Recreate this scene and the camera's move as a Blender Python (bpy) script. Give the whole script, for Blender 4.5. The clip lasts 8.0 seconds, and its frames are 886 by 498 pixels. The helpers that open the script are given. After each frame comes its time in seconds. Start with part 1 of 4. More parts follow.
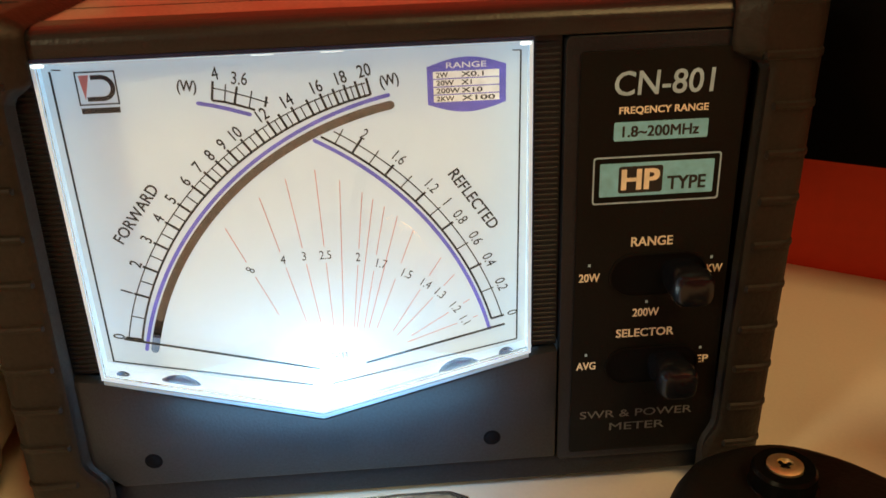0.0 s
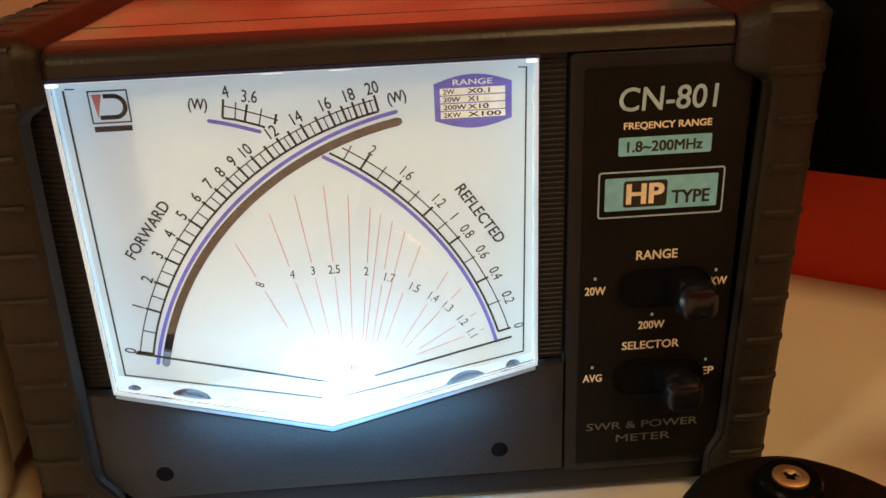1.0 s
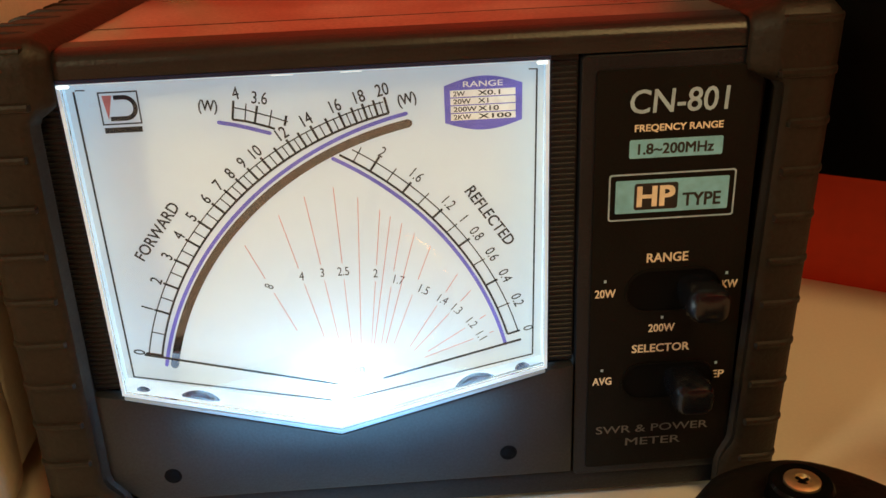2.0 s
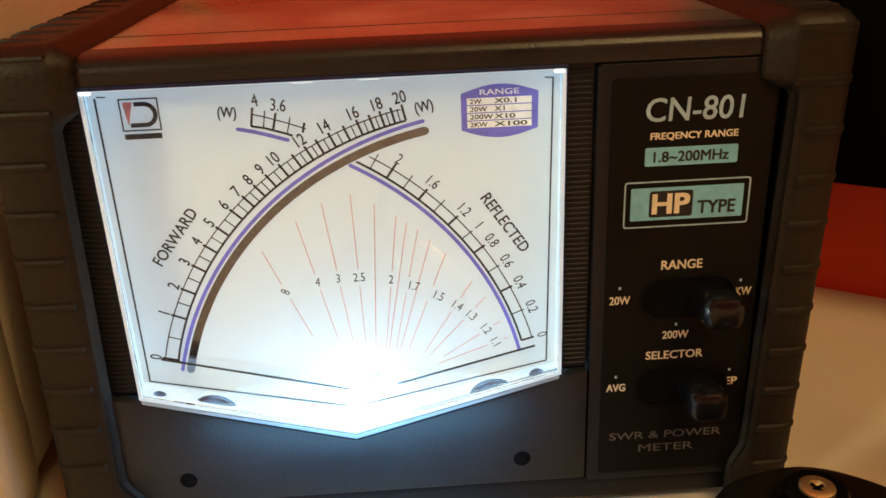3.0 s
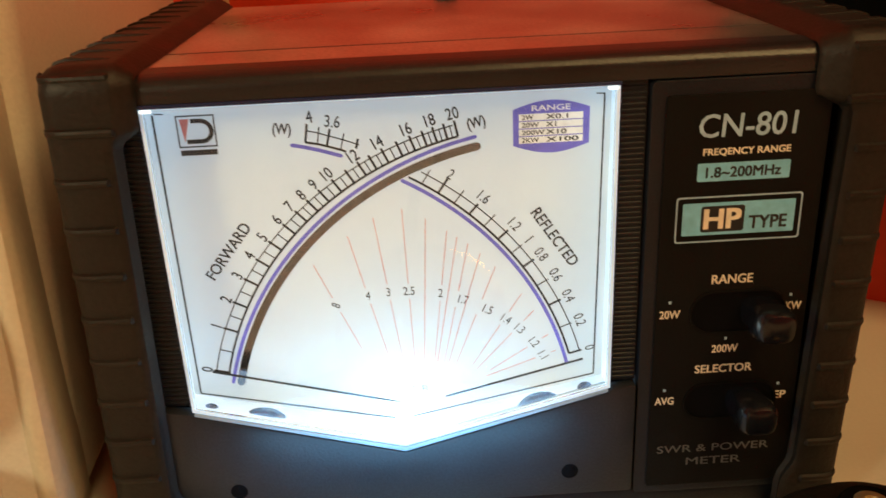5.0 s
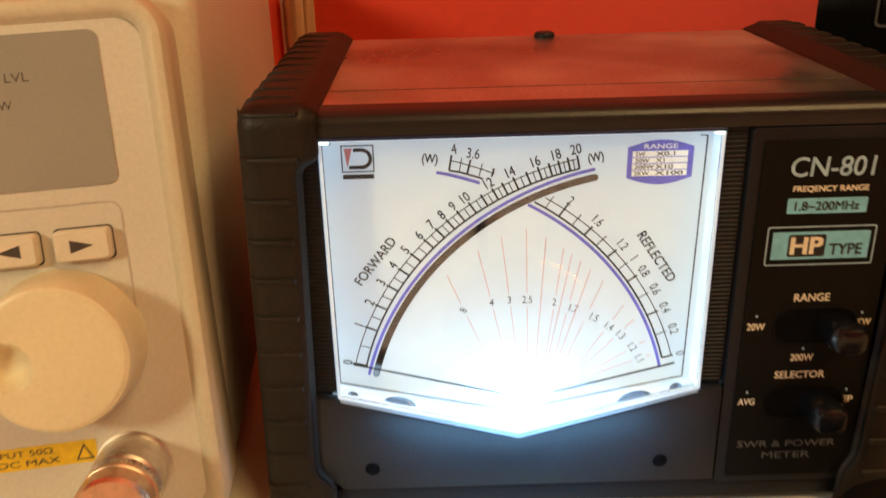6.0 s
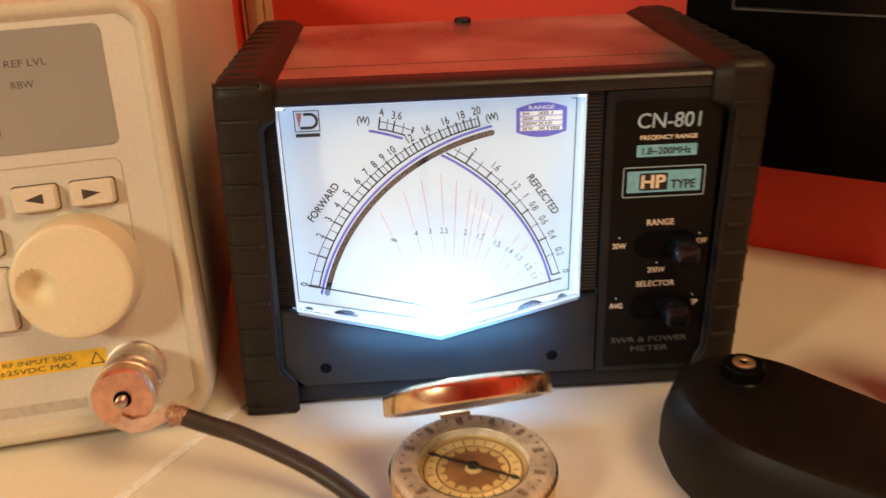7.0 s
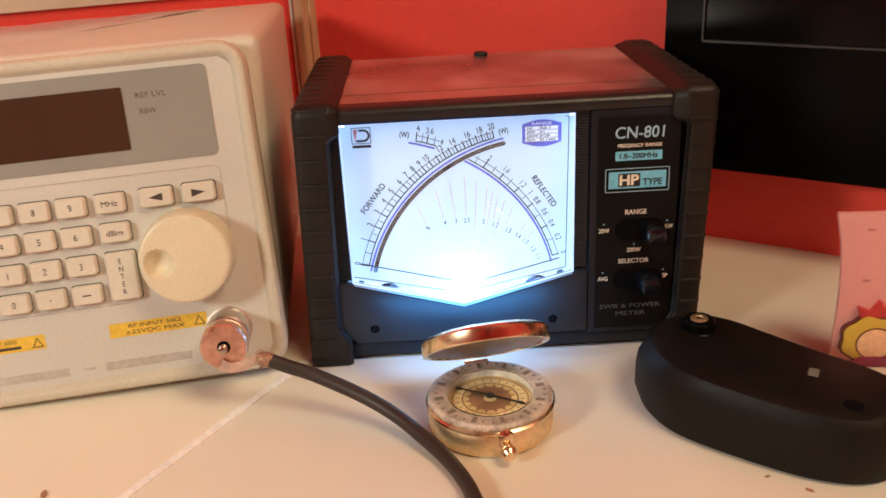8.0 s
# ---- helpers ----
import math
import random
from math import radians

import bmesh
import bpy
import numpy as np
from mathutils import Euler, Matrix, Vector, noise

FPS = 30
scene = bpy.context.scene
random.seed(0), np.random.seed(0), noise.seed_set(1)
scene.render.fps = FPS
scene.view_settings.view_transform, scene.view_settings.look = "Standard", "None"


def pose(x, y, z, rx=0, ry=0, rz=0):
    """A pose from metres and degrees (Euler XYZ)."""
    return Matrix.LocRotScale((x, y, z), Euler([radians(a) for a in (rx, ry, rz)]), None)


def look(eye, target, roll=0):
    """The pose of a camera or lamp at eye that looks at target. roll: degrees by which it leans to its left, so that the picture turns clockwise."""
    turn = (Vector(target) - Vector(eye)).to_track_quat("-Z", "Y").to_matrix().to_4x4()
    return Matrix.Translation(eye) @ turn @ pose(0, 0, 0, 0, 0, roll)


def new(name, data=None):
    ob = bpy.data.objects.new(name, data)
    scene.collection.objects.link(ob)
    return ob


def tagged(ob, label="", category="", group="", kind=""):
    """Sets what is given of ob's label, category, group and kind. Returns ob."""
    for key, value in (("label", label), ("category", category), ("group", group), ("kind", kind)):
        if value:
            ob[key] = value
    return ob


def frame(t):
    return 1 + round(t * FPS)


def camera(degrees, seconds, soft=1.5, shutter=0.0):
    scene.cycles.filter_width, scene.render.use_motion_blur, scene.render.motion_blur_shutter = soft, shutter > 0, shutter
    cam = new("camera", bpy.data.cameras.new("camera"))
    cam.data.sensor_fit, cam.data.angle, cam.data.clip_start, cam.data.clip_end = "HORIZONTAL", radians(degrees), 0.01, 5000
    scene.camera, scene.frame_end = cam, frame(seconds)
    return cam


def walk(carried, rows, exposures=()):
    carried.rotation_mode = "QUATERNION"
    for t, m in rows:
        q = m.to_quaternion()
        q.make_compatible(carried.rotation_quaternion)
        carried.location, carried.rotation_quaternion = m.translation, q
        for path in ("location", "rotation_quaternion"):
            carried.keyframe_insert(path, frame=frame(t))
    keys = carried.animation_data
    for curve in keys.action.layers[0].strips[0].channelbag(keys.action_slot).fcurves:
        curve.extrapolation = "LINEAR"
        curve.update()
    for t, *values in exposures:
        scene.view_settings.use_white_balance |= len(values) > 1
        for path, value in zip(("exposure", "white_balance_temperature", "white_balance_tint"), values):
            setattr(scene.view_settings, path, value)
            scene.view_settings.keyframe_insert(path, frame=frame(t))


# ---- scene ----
cam = camera(54.01, 8.0, shutter=0.6)
EXPOSURES = [(0.0, -0.17, 6550, -6), (4.2, -0.17, 6550, -6), (5.5, -0.03, 6450, -5), (6.5, 0.07, 6150, -3), (7.2, 0.18, 5400, 0), (8.0, 0.28, 4650, 1)]
PATH = [
    (0, (0.00002, -0.17472, 0.14638), (0.01458, 0.09846, 0.02325), -2.14),
    (0.5, (0.00067, -0.17627, 0.14866), (0.01325, 0.09788, 0.02749), -2.41),
    (1, (-0.00076, -0.17646, 0.14833), (0.01259, 0.09815, 0.02830), -2.50),
    (1.5, (-0.00142, -0.17564, 0.14798), (0.01072, 0.09922, 0.02839), -2.55),
    (3, (-0.00510, -0.17715, 0.14859), (0.00623, 0.09894, 0.03177), -2.32),
    (3.5, (-0.00764, -0.17684, 0.14994), (0.00292, 0.09970, 0.03413), -2.18),
    (4, (-0.00883, -0.17510, 0.14765), (0.00160, 0.10138, 0.03167), -2.33),
    (4.2, (-0.00978, -0.17468, 0.14889), (0.00019, 0.10046, 0.02973), -2.48),
    (5.3, (-0.01920, -0.18095, 0.15553), (-0.01414, 0.09623, 0.04088), -2.41),
    (5.5, (-0.03025, -0.18697, 0.16315), (-0.02678, 0.09045, 0.04902), -2.10),
    (5.7, (-0.03984, -0.19380, 0.16622), (-0.03632, 0.08420, 0.05352), -1.50),
    (6, (-0.04205, -0.20464, 0.16837), (-0.03977, 0.07236, 0.05319), -1.44),
    (6.5, (-0.03747, -0.23278, 0.17108), (-0.02769, 0.04164, 0.05025), -1.22),
    (7, (-0.03178, -0.27065, 0.18102), (-0.01840, 0.00323, 0.05932), -1.84),
    (7.5, (-0.04413, -0.31294, 0.19263), (-0.03072, -0.03886, 0.07140), -3.23),
    (8, (-0.03649, -0.35374, 0.20268), (-0.03065, -0.07716, 0.08662), -2.82),
]
walk(cam, [(t, look(eye, target, roll)) for t, eye, target, roll in PATH], EXPOSURES)


# ---------------------------------------------------------------- world and lights
world = bpy.data.worlds.new("world")
scene.world = world
world.use_nodes = True
world.node_tree.nodes["Background"].inputs[0].default_value = (1.0, 0.8, 0.62, 1)
world.node_tree.nodes["Background"].inputs[1].default_value = 0.02


def lamp(name, kind, where, target, power, colour, size):
    data = bpy.data.lights.new(name, kind)
    data.energy, data.color = power, colour
    if kind == "AREA":
        data.shape, data.size = "DISK", size
    else:
        data.shadow_soft_size = size
    ob = new(name, data)
    ob.matrix_world = look(where, target)
    return ob


CEILING_LAMP = (0.52, -0.64, 1.22)
FLOOR_LAMP = (-0.78, -0.70, 0.46)
# Ceiling and floor lamps are unseen, added to light the room.
lamp("ceiling_light", "AREA", (CEILING_LAMP[0], CEILING_LAMP[1], CEILING_LAMP[2] - 0.03), (0.0, 0.0, 0.0), 10.4, (1.0, 0.62, 0.26), 0.6)
lamp("added_floor_light", "AREA", (FLOOR_LAMP[0] + 0.075, FLOOR_LAMP[1] + 0.065, FLOOR_LAMP[2]), (0.0, 0.0, 0.08), 4.0, (1.0, 0.78, 0.48), 0.16)
lamp("dial_light", "POINT", (-0.0205, 0.0045, 0.0335), (-0.0205, 0.01, 0.06), 0.0075, (0.74, 0.90, 1.0), 0.0025)
# unseen lamp floating before the lip, added for the panel's blue glow
panel_glow_lamp = lamp("panel_glow_lamp", "AREA", (-0.0205, -0.0170, 0.0270), (-0.0205, 0.002, 0.0225), 0.027, (0.24, 0.56, 1.0), 0.012)
panel_glow_lamp.data.shape, panel_glow_lamp.data.size_y = "ELLIPSE", 0.014
panel_glow_lamp.data.size = 0.080

# ---------------------------------------------------------------- materials
MM = 0.001


def material(name, colour, rough=0.5, metal=0.0, grain=400.0, vary=0.12, patch=25.0, patchy=0.10, bump=0.05, coat=0.0,
             glow=None, strength=0.0, stretch=(1, 1, 1), rough_vary=0.12, gloss=0.5):
    """A procedural surface: fine grain and larger patches in colour and gloss, and fine relief."""
    m = bpy.data.materials.new(name)
    m.use_nodes = True
    nt = m.node_tree
    b = nt.nodes["Principled BSDF"]
    link = nt.links.new
    tc = nt.nodes.new("ShaderNodeTexCoord")
    mp = nt.nodes.new("ShaderNodeMapping")
    mp.inputs["Scale"].default_value = stretch
    link(tc.outputs["Object"], mp.inputs[0])
    fine = nt.nodes.new("ShaderNodeTexNoise")
    fine.inputs["Scale"].default_value, fine.inputs["Detail"].default_value = grain, 4
    wide = nt.nodes.new("ShaderNodeTexNoise")
    wide.inputs["Scale"].default_value, wide.inputs["Detail"].default_value = patch, 5
    for n in (fine, wide):
        link(mp.outputs[0], n.inputs["Vector"])
    def ranged(src, lo, hi):
        r = nt.nodes.new("ShaderNodeMapRange")
        r.inputs["From Min"].default_value, r.inputs["From Max"].default_value = 0.3, 0.7
        r.inputs["To Min"].default_value, r.inputs["To Max"].default_value = lo, hi
        link(src, r.inputs["Value"])
        return r.outputs[0]
    mul = nt.nodes.new("ShaderNodeMath")
    mul.operation = "MULTIPLY"
    link(ranged(fine.outputs[0], 1 - vary, 1 + vary), mul.inputs[0])
    link(ranged(wide.outputs[0], 1 - patchy, 1 + patchy), mul.inputs[1])
    tint = nt.nodes.new("ShaderNodeVectorMath")
    tint.operation = "SCALE"
    tint.inputs[0].default_value = colour
    link(mul.outputs[0], tint.inputs["Scale"])
    link(tint.outputs[0], b.inputs["Base Color"])
    link(ranged(wide.outputs[0], max(0.02, rough - rough_vary * rough), min(1, rough + rough_vary * rough)), b.inputs["Roughness"])
    b.inputs["Metallic"].default_value = metal
    b.inputs["Specular IOR Level"].default_value = gloss
    b.inputs["Coat Weight"].default_value = coat
    b.inputs["Coat Roughness"].default_value = 0.08
    if bump:
        bp = nt.nodes.new("ShaderNodeBump")
        bp.inputs["Strength"].default_value, bp.inputs["Distance"].default_value = bump, 0.0004
        link(fine.outputs[0], bp.inputs["Height"])
        link(bp.outputs[0], b.inputs["Normal"])
    if glow:
        b.inputs["Emission Color"].default_value = (*glow, 1)
        b.inputs["Emission Strength"].default_value = strength
    return m


def clear(name, colour=(1, 1, 1), rough=0.02, ior=1.49):
    m = bpy.data.materials.new(name)
    m.use_nodes = True
    b = m.node_tree.nodes["Principled BSDF"]
    b.inputs["Base Color"].default_value = (*colour, 1)
    b.inputs["Roughness"].default_value = rough
    b.inputs["IOR"].default_value = ior
    b.inputs["Transmission Weight"].default_value = 1.0
    return m


RED_WALL = material("red_paint", (0.82, 0.062, 0.028), 0.55, patch=3, patchy=0.10, grain=150, vary=0.04, bump=0.12)
CREAM_WALL = material("cream_wall", (0.72, 0.62, 0.48), 0.8, patch=2, patchy=0.06, grain=120, vary=0.05, bump=0.15)
DESK = material("desk_laminate", (0.84, 0.79, 0.67), 0.42, gloss=0.35, patch=9, patchy=0.035, grain=900, vary=0.02, bump=0.015)
DESK_EDGE = material("white_edging", (0.95, 0.95, 0.93), 0.45, patch=20, patchy=0.05)
PINE = material("pale_wood", (0.50, 0.30, 0.16), 0.5, grain=160, vary=0.25, patch=12, stretch=(1, 1, 0.05), bump=0.15)
PINE_DARK = material("brown_wood", (0.36, 0.19, 0.10), 0.5, grain=160, vary=0.25, patch=12, stretch=(1, 1, 0.05), bump=0.15)
BLACK_GLOSS = material("black_gloss_plastic", (0.003, 0.003, 0.003), 0.25, gloss=0.08, patch=10, patchy=0.2, bump=0.02)
GREY_LINE = material("grey_seam", (0.05, 0.05, 0.05), 0.4)
SCREEN = material("dark_screen", (0.003, 0.003, 0.003), 0.2, patchy=0.2, bump=0.0, gloss=0.2)

SHELL = material("black_shell_plastic", (0.010, 0.012, 0.017), 0.42, gloss=0.3, grain=1500, vary=0.25, patch=40, patchy=0.25, bump=0.25)
HEADER = material("satin_black_header", (0.012, 0.013, 0.015), 0.36, gloss=0.5, grain=1500, vary=0.25, patch=40, patchy=0.25, bump=0.22)
LOWER = material("dark_slate_plastic", (0.019, 0.022, 0.028), 0.45, gloss=0.35, grain=1500, vary=0.2, patch=40, patchy=0.2, bump=0.2)
PANEL = material("matt_black_panel", (0.005, 0.0047, 0.0045), 0.55, gloss=0.13, grain=1500, vary=0.2, patch=40, patchy=0.2, bump=0.15)
RUBBER = material("black_rubber", (0.0115, 0.0092, 0.0075), 0.5, gloss=0.32, grain=900, vary=0.3, patch=45, patchy=0.3, bump=0.35)
# Near-black that puts the shade of recesses into the colour.
RECESS_BLACK = material("recess_shade_black", (0.002, 0.002, 0.003), 0.8, gloss=0.1)
COVER = material("dark_satin_metal", (0.54, 0.48, 0.45), 0.36, metal=0.93, grain=900, vary=0.12, patch=28, patchy=0.28, bump=0.18, rough_vary=0.3)
# Even light across the dial is put in as its own glow.
DIAL = material("glowing_white_dial", (0.44, 0.47, 0.48), 0.55, grain=300, vary=0.01, patch=10, patchy=0.015, bump=0.0,
                glow=(0.78, 0.94, 1.21), strength=0.29)
# The lamp's light inside the acrylic is put in as glow.
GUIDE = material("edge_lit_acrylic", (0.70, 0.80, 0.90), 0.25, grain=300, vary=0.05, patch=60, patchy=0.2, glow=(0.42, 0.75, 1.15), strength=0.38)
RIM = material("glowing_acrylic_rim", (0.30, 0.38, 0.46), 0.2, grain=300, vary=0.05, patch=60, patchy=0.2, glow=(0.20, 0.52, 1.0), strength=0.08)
# Blue and white inks below have the dial's light put in as glow.
INK = material("black_ink", (0.012, 0.012, 0.014), 0.6, bump=0.0)
INK_BLUE = material("blue_ink", (0.12, 0.11, 0.48), 0.6, bump=0.0, glow=(0.20, 0.19, 0.80), strength=0.14)
INK_RED = material("red_ink", (0.62, 0.20, 0.18), 0.6, bump=0.0)
PAPER = material("white_ink", (0.8, 0.8, 0.8), 0.6, bump=0.0, glow=(1.0, 0.97, 0.92), strength=0.12)
# Dark tint stands in for the dim room that the strip reflects.
MIRROR = material("mirror_strip", (0.19, 0.24, 0.33), 0.05, metal=1.0, patchy=0.04, bump=0.0)
NEEDLE = material("black_needle", (0.01, 0.01, 0.01), 0.4)
PRINT_GREY = material("silver_grey_print", (0.34, 0.50, 0.66), 0.5, bump=0.0)
PRINT_CREAM = material("cream_print", (0.80, 0.74, 0.60), 0.5, bump=0.0)
PRINT_TEAL = material("pale_teal_print", (0.22, 0.56, 0.80), 0.5, bump=0.0)
PRINT_DIM = material("dark_grey_print", (0.10, 0.10, 0.10), 0.5, bump=0.0)
STEEL = material("steel", (0.55, 0.54, 0.52), 0.28, metal=1.0, bump=0.05)
LEVER = material("dark_blue_black_plastic", (0.006, 0.007, 0.011), 0.24, bump=0.04, gloss=0.45)

CASE = material("warm_grey_case_paint", (0.66, 0.63, 0.53), 0.5, grain=900, vary=0.06, patch=14, patchy=0.05, bump=0.2)
FASCIA = material("light_grey_fascia", (0.62, 0.61, 0.56), 0.5, grain=900, vary=0.05, patch=14, patchy=0.05, bump=0.12)
FRAME = material("beige_plastic_frame", (0.60, 0.56, 0.45), 0.45, grain=700, vary=0.05, patch=14, patchy=0.06, bump=0.12)
GREY_FIELD = material("mid_grey_print", (0.29, 0.285, 0.265), 0.5, grain=1800, vary=0.04, patch=20, patchy=0.05, bump=0.05)
LCD = material("brown_display_window", (0.060, 0.034, 0.020), 0.10, grain=200, vary=0.03, patch=8, patchy=0.15, bump=0.0)
KEY = material("ivory_key_plastic", (0.70, 0.66, 0.56), 0.42, grain=700, vary=0.04, patch=30, patchy=0.06, bump=0.1)
KNOB = material("ivory_knob_plastic", (0.74, 0.68, 0.49), 0.4, grain=700, vary=0.04, patch=30, patchy=0.05, bump=0.08)
LEGEND = material("dark_legend", (0.05, 0.04, 0.035), 0.6, bump=0.0)
LEGEND_PALE = material("pale_grey_legend", (0.49, 0.46, 0.42), 0.6, bump=0.0)
YELLOW = material("yellow_sticker", (0.78, 0.53, 0.025), 0.45, patch=40, patchy=0.08, bump=0.03)
NICKEL = material("nickel_plate", (0.66, 0.62, 0.56), 0.38, metal=1.0, patch=120, patchy=0.2, bump=0.1, rough_vary=0.4)
COPPER = material("rose_brass", (0.80, 0.57, 0.44), 0.32, metal=1.0, patch=120, patchy=0.15, bump=0.08, rough_vary=0.4)
TINNED = material("tinned_strip", (0.75, 0.60, 0.50), 0.38, metal=0.6, patch=120, patchy=0.2)
CABLE = material("black_cable_jacket", (0.030, 0.020, 0.016), 0.48, grain=600, vary=0.2, bump=0.15)
BRAID = material("copper_braid", (0.40, 0.24, 0.15), 0.5, metal=0.6, grain=1500, vary=0.5, bump=0.5)
# The red wall's pink reflection is put into the sheet's colour.
SHEET = material("wall_tinted_plastic_sheet", (0.88, 0.72, 0.72), 0.18, patch=12, patchy=0.08, coat=0.4)

BRASS = material("polished_brass", (0.82, 0.68, 0.43), 0.24, metal=1.0, patch=60, patchy=0.12, bump=0.04, rough_vary=0.5)
BRASS_SATIN = material("satin_brass", (0.84, 0.68, 0.40), 0.46, metal=1.0, patch=60, patchy=0.05, bump=0.06)
DARK_CHROME = material("dark_chrome", (0.19, 0.23, 0.32), 0.12, metal=1.0, bump=0.03)
BLUE_EDGE = material("dark_blue_edge", (0.010, 0.022, 0.09), 0.25, gloss=0.5, bump=0.03)
BEZEL = material("pale_grey_bezel", (0.54, 0.47, 0.39), 0.42, patch=200, patchy=0.3, grain=900, vary=0.15, bump=0.2)
CARD = material("aged_cream_card", (0.52, 0.36, 0.15), 0.5, patch=90, patchy=0.25, grain=900, vary=0.1, bump=0.0)
CARD_BROWN = material("brown_card_print", (0.20, 0.09, 0.04), 0.5, patch=120, patchy=0.3, bump=0.0)
CARD_PALE = material("pale_card_print", (0.62, 0.47, 0.24), 0.5, patch=120, patchy=0.15, bump=0.0)
LINING = material("dull_lid_lining", (0.34, 0.27, 0.24), 0.42, metal=1.0, patch=80, patchy=0.15)
GLASS = clear("clear_glass", ior=1.3)
TAG = material("worn_grey_tag", (0.16, 0.16, 0.13), 0.4)
# Glow for the glints that the acrylic reflects.
GLINT = material("window_glint", (0.8, 0.9, 1.0), 0.3, glow=(0.9, 0.96, 1.0), strength=1.6)
# Brown print lightened: glare over the compass is put into its colour.
MARK = material("hazy_brown_print", (0.25, 0.20, 0.165), 0.6, bump=0.0)

BLACK_SOFT = material("soft_black_plastic", (0.006, 0.005, 0.004), 0.50, gloss=0.22, grain=900, vary=0.25, patch=30, patchy=0.3, bump=0.3)
PINK = material("pink_plastic", (0.78, 0.36, 0.33), 0.45, patch=20, patchy=0.03, vary=0.02, bump=0.02)
PEACH = material("peach_print", (0.80, 0.48, 0.26), 0.5)
GOLD_PRINT = material("yellow_print", (0.62, 0.42, 0.03), 0.5, vary=0.04, bump=0.02)
RED_DARK = material("dark_red_outline", (0.12, 0.03, 0.02), 0.5, bump=0.0)
PLUM_PRINT = material("plum_print", (0.22, 0.03, 0.08), 0.5)
FAINT_PRINT = material("faint_pink_print", (0.55, 0.22, 0.22), 0.5)
RED_PRINT = material("red_print", (0.50, 0.04, 0.03), 0.5)
LAMP_WHITE = material("lamp_diffuser", (0.8, 0.8, 0.8), 0.5, glow=(1.0, 0.72, 0.46), strength=2.0)

# ---------------------------------------------------------------- mesh helpers


def link_mesh(name, bm, mat, parent=None, label="", smooth=30):
    me = bpy.data.meshes.new(name)
    bmesh.ops.recalc_face_normals(bm, faces=bm.faces[:])
    bm.to_mesh(me)
    bm.free()
    if mat:
        me.materials.append(mat)
    if smooth:
        for p in me.polygons:
            p.use_smooth = True
        me.set_sharp_from_angle(angle=radians(smooth))
    ob = new(name, me)
    if parent is not None:
        ob.parent = parent
    if label:
        tagged(ob, label)
    return ob


def part(name, bm, mat, parent, label=""):
    return link_mesh(name, bm, mat, parent, label)


def thing(name, label, category, m=None, group=""):
    ob = new(name)
    ob.empty_display_size = 0.01
    if m is not None:
        ob.matrix_world = m
    return tagged(ob, label, category, group)


def box(x0, x1, y0, y1, z0, z1, bevel=0.0, seg=2, bm=None):
    """A box in millimetres, with rounded edges."""
    own = bmesh.new()
    bmesh.ops.create_cube(own, size=1.0)
    for v in own.verts:
        v.co = Vector(((x0 + x1) / 2 + v.co.x * (x1 - x0), (y0 + y1) / 2 + v.co.y * (y1 - y0), (z0 + z1) / 2 + v.co.z * (z1 - z0))) * MM
    if bevel:
        bmesh.ops.bevel(own, geom=own.edges[:], offset=bevel * MM, segments=seg, profile=0.5, affect="EDGES")
    return own if bm is None else merge(bm, own)


def merge(bm, own, m=None):
    me = bpy.data.meshes.new("tmp")
    own.to_mesh(me)
    own.free()
    if m is not None:
        me.transform(m)
    bm.from_mesh(me)
    bpy.data.meshes.remove(me)
    return bm


def prism(outline, y0, y1, bevel=0.0, seg=2, only_front=False):
    """An outline in the x-z plane, millimetres, as a plate from depth y0 (front) to y1."""
    bm = bmesh.new()
    f = bm.faces.new([bm.verts.new((x * MM, y0 * MM, z * MM)) for x, z in outline])
    out = bmesh.ops.extrude_face_region(bm, geom=[f])
    for v in out["geom"]:
        if isinstance(v, bmesh.types.BMVert):
            v.co.y = y1 * MM
    bm.normal_update()
    if bevel:
        edges = [e for e in bm.edges if all(abs(v.co.y - y0 * MM) < 1e-7 for v in e.verts)] if only_front else bm.edges[:]
        bmesh.ops.bevel(bm, geom=edges, offset=bevel * MM, segments=seg, profile=0.5, affect="EDGES")
    return bm


def ring_prism(outer, inner, y0, y1):
    """The band between two outlines of as many corners, from depth y0 to y1."""
    bm = bmesh.new()
    n = len(outer)
    rows = [[bm.verts.new((x * MM, y * MM, z * MM)) for x, z in line] for line, y in ((outer, y0), (inner, y0), (inner, y1), (outer, y1))]
    for k in range(4):
        a, b = rows[k], rows[(k + 1) % 4]
        for i in range(n):
            j = (i + 1) % n
            bm.faces.new((a[i], a[j], b[j], b[i]))
    return bm


def rounded(x0, x1, z0, z1, r, n=6):
    pts = []
    for cx, cz, a in ((x1 - r, z0 + r, -90), (x1 - r, z1 - r, 0), (x0 + r, z1 - r, 90), (x0 + r, z0 + r, 180)):
        for k in range(n + 1):
            t = radians(a + 90 * k / n)
            pts.append((cx + r * math.cos(t), cz + r * math.sin(t)))
    return pts


def arc(cx, cz, r, a0, a1, n=48):
    return [(cx + r * math.cos(radians(a0 + (a1 - a0) * k / n)), cz + r * math.sin(radians(a0 + (a1 - a0) * k / n))) for k in range(n + 1)]


